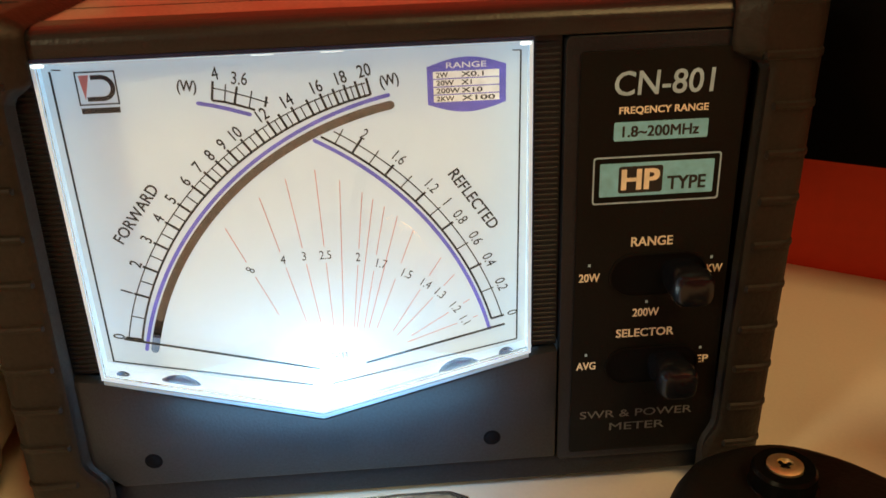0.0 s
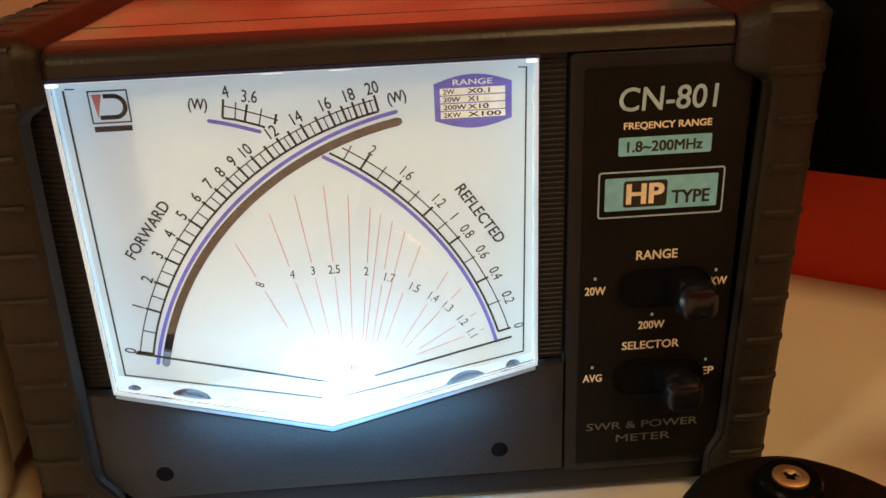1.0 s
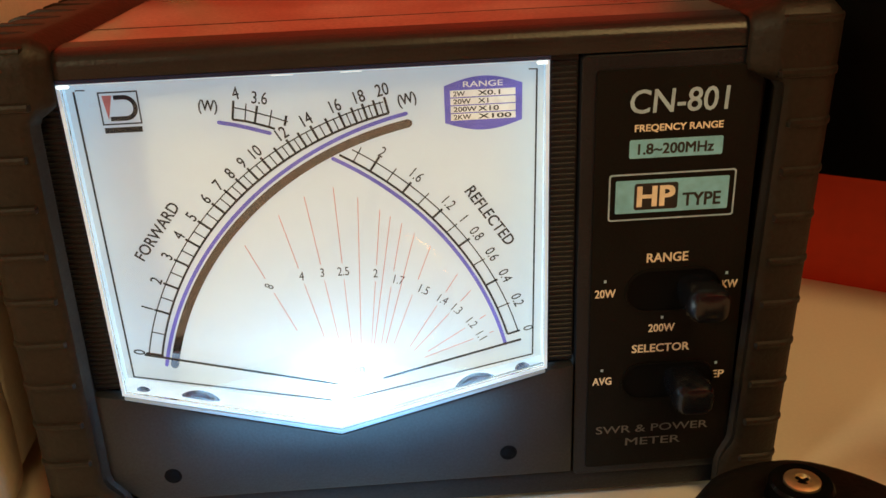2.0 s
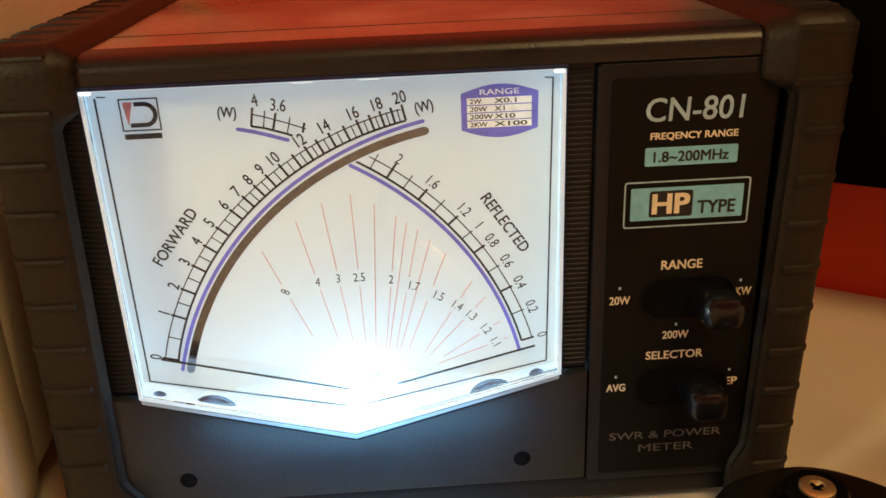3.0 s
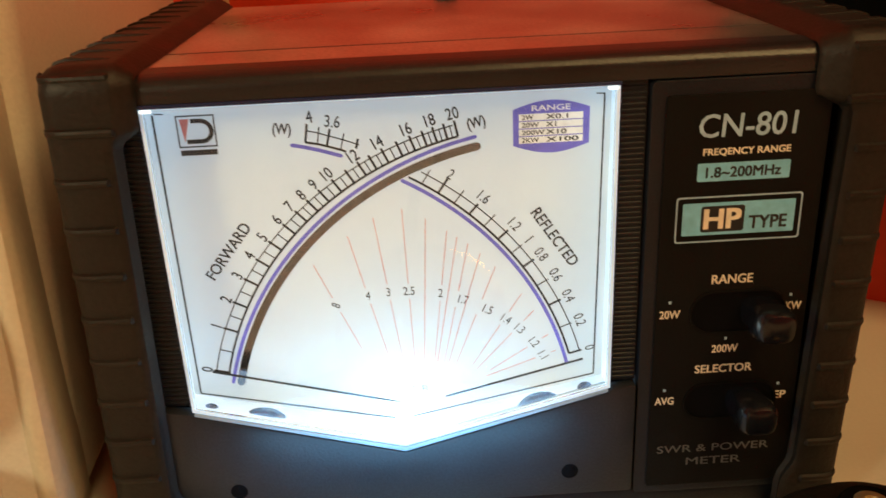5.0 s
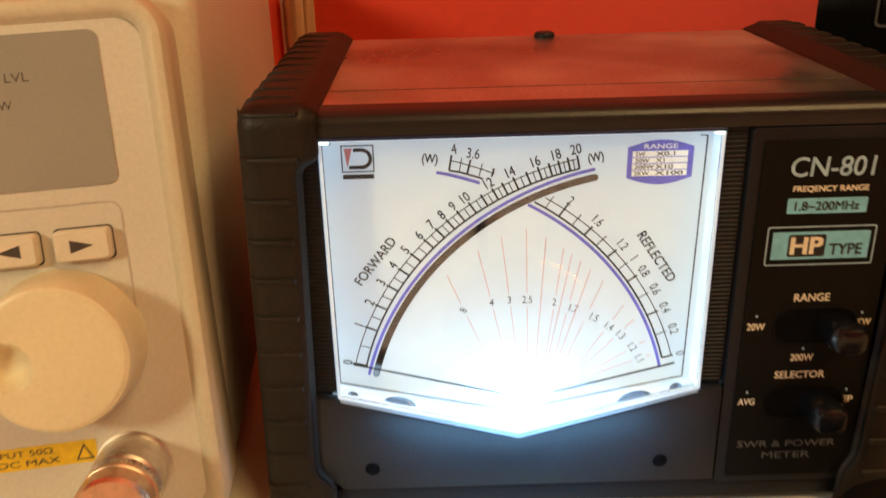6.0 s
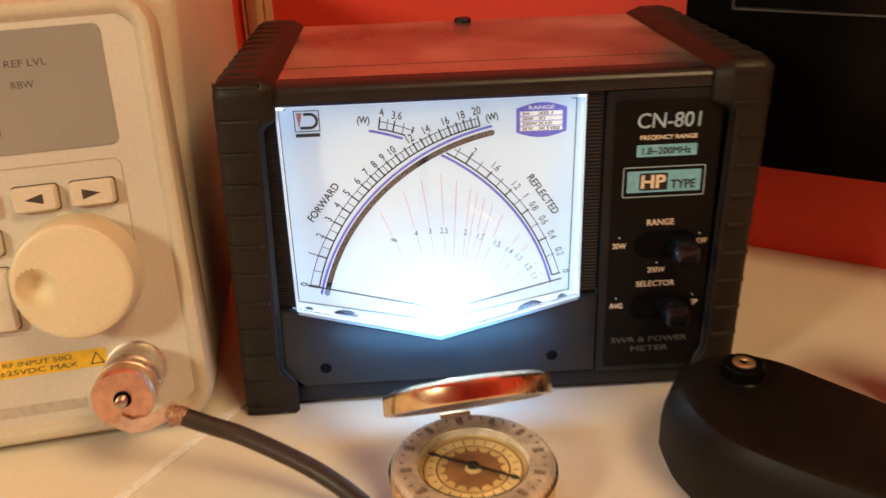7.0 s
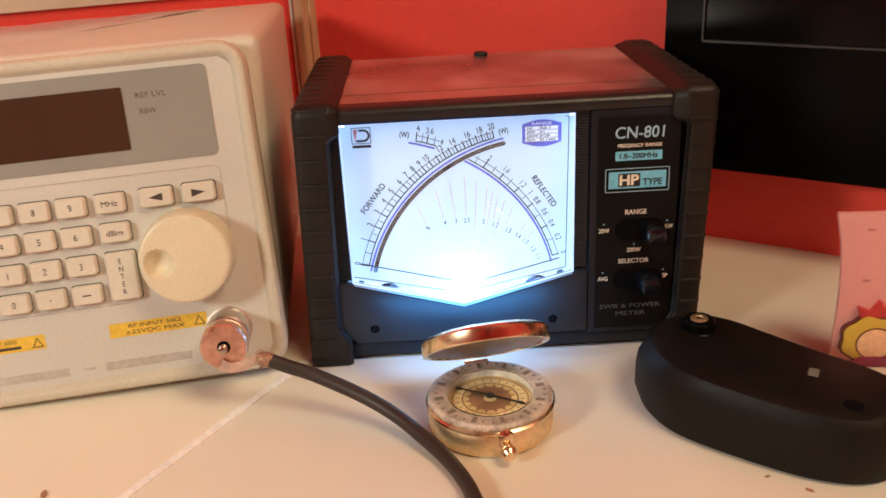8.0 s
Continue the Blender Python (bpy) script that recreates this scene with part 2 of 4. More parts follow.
def ribbon(line, width, y, thick=0.06, bm=None, round_ends=False):
    """A flat printed line of a width along points in the x-z plane."""
    bm = bm or bmesh.new()
    rows = []
    if round_ends:
        a, b = Vector(line[0]), Vector(line[1])
        c, d = Vector(line[-1]), Vector(line[-2])
        head, tail = (a - b).normalized(), (c - d).normalized()
        caps = ((0.29, 0.71), (0.46, 0.38))
        ext = [(a + head * width * e, w) for e, w in reversed(caps)]
        ext2 = [(c + tail * width * e, w) for e, w in caps]
        pts = [(p, w) for p, w in ext] + [(Vector(p), 1.0) for p in line] + [(p, w) for p, w in ext2]
    else:
        pts = [(Vector(p), 1.0) for p in line]
    for i, (p, w) in enumerate(pts):
        q = (pts[min(i + 1, len(pts) - 1)][0] - pts[max(i - 1, 0)][0]).normalized()
        s = Vector((-q.y, q.x)) * width * w / 2
        rows.append([bm.verts.new(((p.x + k * s.x) * MM, y * MM, (p.y + k * s.y) * MM)) for k in (1, -1)])
    faces = [bm.faces.new((a[0], a[1], b[1], b[0])) for a, b in zip(rows, rows[1:])]
    if thick:
        out = bmesh.ops.extrude_face_region(bm, geom=faces)
        for v in out["geom"]:
            if isinstance(v, bmesh.types.BMVert):
                v.co.y -= thick * MM
    return bm


def nested(profile, x0, x1, z0, z1, r):
    """A frame whose section is given as rows of inset and depth, along a rounded outline."""
    bm = bmesh.new()
    rows = [[bm.verts.new((x * MM, y * MM, z * MM)) for x, z in rounded(x0 + d, x1 - d, z0 + d, z1 - d, max(1.0, r - d), 8)] for d, y in profile]
    for a, b in zip(rows, rows[1:] + rows[:1]):
        for k in range(len(a)):
            bm.faces.new((a[k], a[(k + 1) % len(a)], b[(k + 1) % len(a)], b[k]))
    return bm


def lathe(profile, n=48, axis="z", bm=None, m=None):
    """A turned shape: rows of radius and height in millimetres."""
    own = bmesh.new()
    rings = []
    for r, h in profile:
        ring = []
        for k in range(n if r > 1e-6 else 1):
            t = 2 * math.pi * k / n
            x, y = r * math.cos(t), r * math.sin(t)
            co = (x, y, h) if axis == "z" else (x, h, y)
            ring.append(own.verts.new(Vector(co) * MM))
        rings.append(ring)
    for a, b in zip(rings, rings[1:]):
        for k in range(n):
            j = (k + 1) % n
            if len(a) == 1 and len(b) == 1:
                continue
            if len(a) == 1:
                own.faces.new((a[0], b[j], b[k]))
            elif len(b) == 1:
                own.faces.new((a[k], a[j], b[0]))
            else:
                own.faces.new((a[k], a[j], b[j], b[k]))
    for ring in (rings[0], rings[-1]) if profile[0] != profile[-1] else ():
        if len(ring) > 2:
            own.faces.new(ring)
    if m is not None:
        bmesh.ops.transform(own, matrix=m, verts=own.verts[:])
    return own if bm is None else merge(bm, own)


def tube(points, radii, n=16):
    """A round tube along points in millimetres."""
    bm = bmesh.new()
    pts = [Vector(p) for p in points]
    rings = []
    for i, p in enumerate(pts):
        d = (pts[min(i + 1, len(pts) - 1)] - pts[max(i - 1, 0)]).normalized()
        s = d.cross(Vector((0, 0, 1))).normalized()
        u = s.cross(d).normalized()
        r = radii if isinstance(radii, (int, float)) else radii[i]
        rings.append([bm.verts.new((p + r * (math.cos(2 * math.pi * k / n) * s + math.sin(2 * math.pi * k / n) * u)) * MM) for k in range(n)])
    for a, b in zip(rings, rings[1:]):
        for k in range(n):
            bm.faces.new((a[k], a[(k + 1) % n], b[(k + 1) % n], b[k]))
    bm.faces.new(rings[0])
    bm.faces.new(rings[-1])
    return bm


def spline(points, steps=8):
    """A smooth line through points (Catmull-Rom)."""
    p = [Vector(points[0])] + [Vector(q) for q in points] + [Vector(points[-1])]
    out = []
    for i in range(1, len(p) - 2):
        for k in range(steps):
            t = k / steps
            out.append(0.5 * (2 * p[i] + (p[i + 1] - p[i - 1]) * t + (2 * p[i - 1] - 5 * p[i] + 4 * p[i + 1] - p[i + 2]) * t * t
                              + (3 * p[i] - p[i - 1] - 3 * p[i + 1] + p[i + 2]) * t ** 3))
    return out + [p[-2]]


def lettering(words, mat, parent, x, z, y, high, wide=None, turn=0.0, bold=0.0, name="lettering", shear=0.0):
    """Printed words, centred at x, z on the plane of depth y, as high and as wide as given in millimetres."""
    cu = bpy.data.curves.new("words", "FONT")
    cu.body, cu.resolution_u, cu.offset, cu.shear = words, 3, 0.0, shear
    tmp = new("words", cu)
    me = bpy.data.meshes.new_from_object(tmp.evaluated_get(bpy.context.evaluated_depsgraph_get()))
    bpy.data.objects.remove(tmp)
    bpy.data.curves.remove(cu)
    co = np.array([v.co[:] for v in me.vertices])
    lo, hi = co.min(0), co.max(0)
    sz = high / (hi[1] - lo[1])
    sx = wide / (hi[0] - lo[0]) if wide else sz * 0.76
    m = (Matrix.Translation(Vector((x, y, z)) * MM) @ Matrix.Rotation(radians(-turn), 4, "Y") @ Matrix.Rotation(radians(90), 4, "X")
         @ Matrix.Diagonal((sx * MM, sz * MM, MM, 1)) @ Matrix.Translation((-(lo[0] + hi[0]) / 2, -(lo[1] + hi[1]) / 2, 0)))
    me.transform(m)
    if bold:
        whole = bmesh.new()
        for k, (right, up) in enumerate(((0, 0), (-1, -0.7), (1, 0.7), (-1, 0.7), (1, -0.7))):
            copy = me.copy()
            copy.transform(Matrix.Translation((Matrix.Rotation(radians(-turn), 3, "Y") @ Vector((right * bold * 1.2 * sx, -0.003 * k, up * bold * 1.2 * sz))) * MM))
            whole.from_mesh(copy)
            bpy.data.meshes.remove(copy)
        whole.to_mesh(me)
        whole.free()
    me.materials.clear()
    me.materials.append(mat)
    me.name = name
    ob = new(name, me)
    ob.parent = parent
    return ob


# ---------------------------------------------------------------- the room
WALL = radians(-33.5)
ROOM = Matrix.Translation((0.15, 0.116, 0)) @ Matrix.Rotation(WALL, 4, "Z")
# in the room's own axes: x along the red wall, y into it; the desk's top is z = 0


def room_piece(name, bm, mat, label, category):
    ob = link_mesh(name, bm, mat, None, label)
    ob.matrix_world = ROOM
    return tagged(ob, label, category, kind="structure")


room_piece("wall_north", box(-322, 1500, 0, 60, -760, 1700), RED_WALL, "plain red painted wall behind the desk", "wall")
# Three unseen walls close the room, red to bounce red light inside.
room_piece("wall_south", box(-1500, 1560, -2460, -2400, -760, 1700), RED_WALL, "unseen red wall across the room, added to bounce red light", "wall")
room_piece("wall_east", box(1500, 1560, -2400, 60, -760, 1700), RED_WALL, "unseen red side wall, added to bounce red light", "wall")
room_piece("wall_west", box(-1560, -1500, -2400, 760, -760, 1700), RED_WALL, "unseen red side wall, added to bounce red light", "wall")
room_piece("floor", box(-1560, 1560, -2460, 800, -800, -760), PINE_DARK, "brown wooden floor under the desk", "floor")
room_piece("ceiling", box(-1560, 1560, -2460, 800, 1700, 1740), CREAM_WALL, "plain cream ceiling", "ceiling")

# the second red wall turns off at the wooden corner trim
corner = ROOM @ Vector((-0.3235, 0.0, 0))
SIDE = Matrix.Translation(corner) @ Matrix.Rotation(radians(20), 4, "Z")
w2 = link_mesh("wall_northwest", box(-1400, 0, 0, 50, -760, 1700), RED_WALL, None)
w2.matrix_world = SIDE
tagged(w2, "red painted wall behind the measuring instrument", "wall", kind="structure")
rail = link_mesh("trim", box(-1400, -40, -4, -0.5, 139, 239, 1), CREAM_WALL, None)
rail.matrix_world = SIDE
tagged(rail, "cream wooden board along the red wall", "trim", kind="structure")
for x0, x1, y0, mat in ((-323, -320.2, -9, CREAM_WALL), (-320, -316.8, -5, PINE_DARK), (-316.6, -308.6, -12, PINE), (-308.4, -305.8, -6, PINE)):
    room_piece("trim", box(x0, x1, y0, 20, -760, 1700, 1.2), mat, "narrow upright wooden trim at the wall's corner", "trim")

# the desk: two tops that meet under a white edging strip
SEAM = -139.2
PIVOT = Vector((-0.1545, -0.089, 0))
DESKS = Matrix.Translation(PIVOT) @ Matrix.Rotation(radians(1.9), 4, "Z") @ Matrix.Translation(-PIVOT) @ ROOM
for name, x0, x1 in (("desk", -1000, SEAM - 2.0), ("desk", SEAM + 2.0, 1300)):
    top = thing(name, "cream laminate desk top with a white edge", "desk", DESKS)
    part("tabletop", box(x0, x1, -700, 10, -28, 0, 0.5), DESK, top)
    for lx in (x0 + 60, x1 - 60):
        for ly in (-640, -60):
            part("leg", box(lx - 22, lx + 22, ly - 22, ly + 22, -760, -28.2, 2), DESK_EDGE, top)
strip = link_mesh("desk_edging", box(SEAM - 1.9, SEAM + 1.9, -700, 10, -28, 0.5, 0.3), DESK_EDGE, None)
strip.matrix_world = DESKS
tagged(strip, "thin white edging strip between two desk tops", "edging strip")

# unseen ceiling lamp, added as the source of light from above
cl = thing("ceiling_lamp", "unseen round white ceiling lamp, added for light from above", "lamp", Matrix.Translation(CEILING_LAMP))
part("lamp_housing", lathe([(0, 40), (60, 40), (185, 6), (185, 0), (178, 0), (0, 2)], 40), LAMP_WHITE, cl)
part("stem", lathe([(8, 38), (8, 479), (40, 479), (40, 470)], 16), STEEL, cl)

# unseen floor lamp beside the desk, added for the light from the left
fl = thing("added_floor_lamp", "unseen floor lamp with a glowing cream shade, added for light from the left", "lamp", Matrix.Translation((FLOOR_LAMP[0], FLOOR_LAMP[1], -0.76)))
part("base", lathe([(0, 0.2), (130, 0.2), (132, 8), (110, 18), (14, 26), (0, 26)], 32), STEEL, fl)
part("stem", lathe([(9, 25), (9, 1150), (0, 1150)], 16), STEEL, fl)
part("shade", lathe([(60, 1150), (60, 1290), (0, 1290), (0, 1286), (57, 1286), (57, 1150), (60, 1150)], 32), LAMP_WHITE, fl)

# the black flat screen in front of the red wall
mon = thing("flat_screen", "black flat screen with a glossy bezel, switched off", "monitor", ROOM)
part("bezel", ring_prism(rounded(-44, 560, 50.6, 420, 4), rounded(-24, 540, 119.5, 402, 1.5), -26, -14), BLACK_GLOSS, mon)
part("back_shell", prism(rounded(-43.5, 559.5, 51.1, 419.5, 4), -13.9, -2.5), BLACK_GLOSS, mon)
part("display", prism(rounded(-24.5, 540.5, 119, 402.5, 1.5), -23.5, -14.1), SCREEN, mon)
part("seam", ring_prism(rounded(-24.3, 540.3, 119.2, 402.3, 1.5), rounded(-23.7, 539.7, 119.8, 401.7, 1.5), -26.3, -24), GREY_LINE, mon)
part("stand_neck", box(220, 296, -13.8, -3, 0.2, 51.0, 2), BLACK_GLOSS, mon)

# ---------------------------------------------------------------- the power meter
meter = thing("power_meter", "black cross-needle power meter with a lit white dial", "power meter")

# case and front
part("case", box(-76, 76, 13, 108, 6, 116.2, 1.0), SHELL, meter)
part("top_cover", box(-74, 74, 9.1, 110, 116.6, 119.0, 0.5), COVER, meter, "dark satin metal top cover, slightly dusty")
part("cover_fold", box(-73.5, 73.5, 25.0, 25.35, 118.9, 119.12, 0.08, 1), HEADER, meter)
# header with a rounded upper front edge
head = [(-0.6, 113.2), (-0.6, 115.9), (-0.35, 116.9), (0.4, 117.9), (1.6, 118.6), (3.2, 119.0), (5.4, 119.15), (9.0, 119.2), (9.0, 113.2)]
part("front_header", merge(bmesh.new(), prism(head, -72, 71, 0.15, 1), Matrix.Rotation(math.pi / 2, 4, "Z")), HEADER, meter)
part("chassis_foot", box(-74, 74, 0.5, 106, 2.2, 9.6, 1.2), SHELL, meter)
knob = part("rear_post", lathe([(3.6, 0), (3.6, 1.0), (3.0, 1.7), (0, 1.9)], 20, m=Matrix.Translation(Vector((-2, 106, 119.0)) * MM)), SHELL, meter, "small round black screw head")

# window outline: five corners
WIN = [(-70, 40), (-20.5, 27), (29, 40), (29, 113), (-70, 113)]
WIN_IN = [(-69.2, 40.6), (-20.5, 27.9), (28.2, 40.6), (28.2, 112.2), (-69.2, 112.2)]
DIAL_OUT = [(-72.5, 38.2), (-21, 25.4), (29.8, 36.8), (30.2, 110.8), (-72.8, 110.8)]
DIAL_IN = [(-71.9, 38.6), (-21, 26.0), (29.2, 37.2), (29.6, 110.2), (-72.2, 110.2)]


def tapered(outer, inner, back, back_in, y0, y1):
    """A funnel of walls from the front outline to the back one, with thickness."""
    bm = bmesh.new()
    n = len(outer)
    rows = [[bm.verts.new((x * MM, y * MM, z * MM)) for x, z in line] for line, y in ((outer, y0), (inner, y0), (back_in, y1), (back, y1))]
    for k in range(4):
        a, b = rows[k], rows[(k + 1) % 4]
        for i in range(n):
            bm.faces.new((a[i], a[(i + 1) % n], b[(i + 1) % n], b[i]))
    return bm


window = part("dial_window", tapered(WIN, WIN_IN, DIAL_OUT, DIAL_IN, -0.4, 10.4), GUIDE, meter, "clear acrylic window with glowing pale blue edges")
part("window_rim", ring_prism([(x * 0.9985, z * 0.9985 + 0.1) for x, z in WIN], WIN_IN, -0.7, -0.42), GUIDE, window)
pane = part("pane", prism([(x * 0.998, z) for x, z in WIN_IN], -0.35, 0.45), GLASS, window)
pane.visible_shadow = False
# bevelled lip under the window, with the lamp's light put in as glow
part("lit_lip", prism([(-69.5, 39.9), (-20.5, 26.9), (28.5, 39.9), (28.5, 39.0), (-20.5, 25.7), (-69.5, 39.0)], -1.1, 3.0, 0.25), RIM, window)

# dial plate
dial = part("dial_plate", prism([(-73, 25), (31, 25), (31, 111.5), (-73, 111.5)], 10.5, 12.5), DIAL, meter, "white dial plate with the lamp's spread light put in as glow")
Y = 10.46
# border lines
for line in ([(-70.6, 108.6), (-70.4, 38.6), (-21.2, 27.7), (27.2, 37.7), (28.1, 108.5)],):
    part("border_line", ribbon(line[:3], 0.45, Y), INK, dial)
    part("border_line", ribbon(line[2:4], 0.35, Y), INK, dial)
    part("border_line", ribbon(line[3:], 0.35, Y), INK, dial)
part("border_line", ribbon([(-70.2, 108.9), (-68.2, 108.8)], 0.25, Y), INK, dial)
part("border_line", ribbon([(28.2, 108.4), (26.3, 108.5)], 0.25, Y), INK, dial)

# forward scale
F_IN, F_OUT = (11.76, 25.45, 76.71), (10.9, 25.8, 78.9)
part("scale_arc", ribbon(arc(15.74, 21.58, 80.25, 165.8, 101.8), 0.85, Y, round_ends=True), INK_BLUE, dial)
part("scale_arc", ribbon(arc(*F_IN, 166.0, 102.2), 0.5, Y), INK, dial)
part("scale_arc", ribbon(arc(*F_OUT, 166.3, 102.0), 0.26, Y), INK, dial)
part("mirror_strip", ribbon(arc(14.45, 22.52, 76.85, 166.0, 101.1, 64), 1.9, Y, 0.1, round_ends=True), MIRROR, dial, "curved mirror strip")
FWD = [166.0, 157.4, 152.1, 147.3, 143.1, 139.2, 135.3, 132.2, 129.5, 126.9, 124.1, 121.4, 119.0, 116.9, 114.6, 112.0, 109.7, 107.6, 105.8, 104.0, 102.2]


def tick(c, a, r0, r1, w, mat=INK):
    d = (math.cos(radians(a)), math.sin(radians(a)))
    part("tick_mark", ribbon([(c[0] + r0 * d[0], c[1] + r0 * d[1]), (c[0] + r1 * d[0], c[1] + r1 * d[1])], w, Y), mat, dial)


for i, a in enumerate(FWD):
    tick(F_IN, a, F_IN[2], F_IN[2] + 3.7, 0.52)
    if i < 20:
        tick(F_IN, (a + FWD[i + 1]) / 2, F_IN[2], F_IN[2] + 3.0, 0.26)
part("zero_mark", ribbon([(-66.5, 44.6), (-62.4, 43.7)], 0.8, Y), INK, dial)
for value, r in [(v, 5.4) for v in (0, 1, 2, 3, 4, 5, 6, 7, 8, 9, 10, 12, 14, 16, 18, 20)]:
    a = radians(FWD[value])
    lettering(str(value), INK, dial, F_IN[0] + (F_IN[2] + r) * math.cos(a), F_IN[1] + (F_IN[2] + r) * math.sin(a), Y - 0.06, 2.7,
              turn=math.degrees(a) - 90, bold=0.009, name="scale_number")

# short upper scale
part("scale_arc", ribbon([(-38.2, 100.9), (-35.6, 100.4), (-33.6, 99.8), (-30.6, 98.8), (-29.4, 98.3)], 0.5, Y), INK, dial)
part("scale_arc", ribbon([(-37.6, 103.5), (-35.3, 102.9), (-33.0, 102.1), (-30.0, 101.1), (-26.4, 99.7)], 0.26, Y), INK, dial)
part("scale_arc", ribbon([(-41.2, 100.4), (-38.4, 99.8), (-35.2, 98.9), (-30.6, 97.4)], 0.85, Y, round_ends=True), INK_BLUE, dial)
for a, b, w in (((-38.2, 100.9), (-37.5, 105.0), 0.5), ((-35.6, 100.4), (-34.9, 104.2), 0.26), ((-33.6, 99.7), (-32.6, 103.6), 0.5), ((-30.6, 98.8), (-29.6, 102.5), 0.26), ((-27.2, 98.9), (-26.6, 101.1), 0.5)):
    part("tick_mark", ribbon([a, b], w, Y), INK, dial)
for words, x, z, turn in (("4", -36.9, 106.6, 8), ("3.6", -31.9, 105.3, -8), ("(W)", -43.1, 103.9, -6), ("(W)", -0.3, 103.1, 12)):
    lettering(words, INK, dial, x, z, Y - 0.06, 3.1 if "W" in words else 2.7, turn=turn, bold=0.004 + 0.012 * ("W" in words))

# reflected scale
R_IN, R_OUT = (-55.58, 22.79, 79.41), (-54.85, 22.85, 81.36)
part("scale_arc", ribbon(arc(-54.56, 23.22, 77.13, 61.2, 13.4), 0.85, Y, round_ends=True), INK_BLUE, dial)
part("scale_arc", ribbon(arc(*R_IN, 60.1, 15.3), 0.5, Y), INK, dial)
part("scale_arc", ribbon(arc(*R_OUT, 59.1, 15.4), 0.26, Y), INK, dial)
for words, a in (("2", 54.5), ("1.6", 48.1), ("1.2", 41.4), ("1", 37.9), ("0.8", 34.6), ("0.6", 30.2), ("0.4", 25.8), ("0.2", 20.9), ("0", 15.3)):
    major = words in ("2", "1.6", "1.2", "0.8", "0.4", "0")
    tick(R_IN, a, R_IN[2], R_IN[2] + (4.0 if words == "2" else 3.2), 0.52 if major else 0.26)
    out = 5.3
    lettering(words, INK, dial, R_IN[0] + (R_IN[2] + out) * math.cos(radians(a)), R_IN[1] + (R_IN[2] + out) * math.sin(radians(a)), Y - 0.06, 2.5,
              turn=a - 90, bold=0.002, name="scale_number")
for a in (57.6, 51.3, 44.8):
    tick(R_IN, a, R_IN[2], R_IN[2] + 3.8, 0.26)
lettering("FORWARD", INK, dial, -58.6, 76.0, Y - 0.06, 2.7, 16.2, 51.5, 0.012)
lettering("REFLECTED", INK, dial, 17.4, 75.0, Y - 0.06, 2.7, 17.0, -56, 0.012)

# standing-wave lines, which fan out from the lower middle
for words, x0, z0, x1, z1, lx, lz, turn in (
        ("8", -39.4, 71.3, -29.8, 48.4, -35.1, 60.6, 62), ("4", -30.9, 78.2, -23.5, 46.1, -27.3, 62.7, 0), ("3", -24.7, 82.3, -20.1, 45.5, -22.4, 63.3, 0),
        ("2.5", -18.0, 84.1, -17.1, 43.7, -17.5, 63.3, 0), ("", -12.7, 81.4, -14.8, 43.6, 0, 0, 0), ("2", -7.9, 78.2, -12.3, 43.4, -10.0, 62.3, -4),
        ("", -5.6, 76.4, -11.6, 43.4, 0, 0, 0), ("1.7", -3.1, 74.5, -9.9, 43.3, -4.6, 60.2, -16), ("", -0.3, 71.9, -8.8, 43.2, 0, 0, 0),
        ("1.5", 3.2, 68.3, -6.8, 43.1, 1.2, 57.2, -26), ("1.4", 9.3, 60.8, -3.0, 42.0, 5.6, 54.3, -33), ("1.3", 12.3, 56.2, -2.1, 40.7, 8.9, 51.5, -42),
        ("1.2", 15.8, 49.4, 1.3, 40.3, 12.4, 47.5, -52), ("1.1", 17.6, 44.8, 0.4, 38.7, 14.6, 43.8, -60)):
    a, b = Vector((x0, z0)), Vector((x1, z1))
    run = (b - a).normalized()
    if words:
        mid = (Vector((lx, lz)) - a).dot(run)
        half = 2.1
        part("swr_line", ribbon([a, a + run * max(0.6, mid - half)], 0.14, Y), INK_RED, dial)
        part("swr_line", ribbon([a + run * (mid + half), b], 0.12, Y), INK_RED, dial)
        lettering(words, INK, dial, lx, lz, Y - 0.06, 2.2, turn=turn, name="scale_number")
    else:
        part("swr_line", ribbon([a, b], 0.14, Y), INK_RED, dial)
lettering("SWR", PRINT_DIM, dial, -17.6, 36.2, Y - 0.06, 2.0, 7.4)

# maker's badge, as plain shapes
badge = part("badge", ring_prism([(-65.8, 101.1), (-57.4, 101.1), (-57.4, 108.3), (-65.8, 108.3)], [(-65.5, 101.4), (-57.7, 101.4), (-57.7, 108.0), (-65.5, 108.0)], Y - 0.06, Y), INK, dial, "square badge with a red wedge")
part("wedge", prism([(-65.0, 107.5), (-62.9, 107.5), (-64.3, 102.3)], Y - 0.06, Y), INK_RED, badge)
part("bow", ribbon([(-62.6, 107.0), (-60.6, 107.0)] + arc(-60.6, 104.7, 2.3, 80, -80, 14) + [(-60.6, 102.4), (-63.9, 102.4)], 0.95, Y), INK, badge)
part("name_bar", box(-65.6, -57.6, Y - 0.06, Y, 99.3, 100.5), INK, badge)

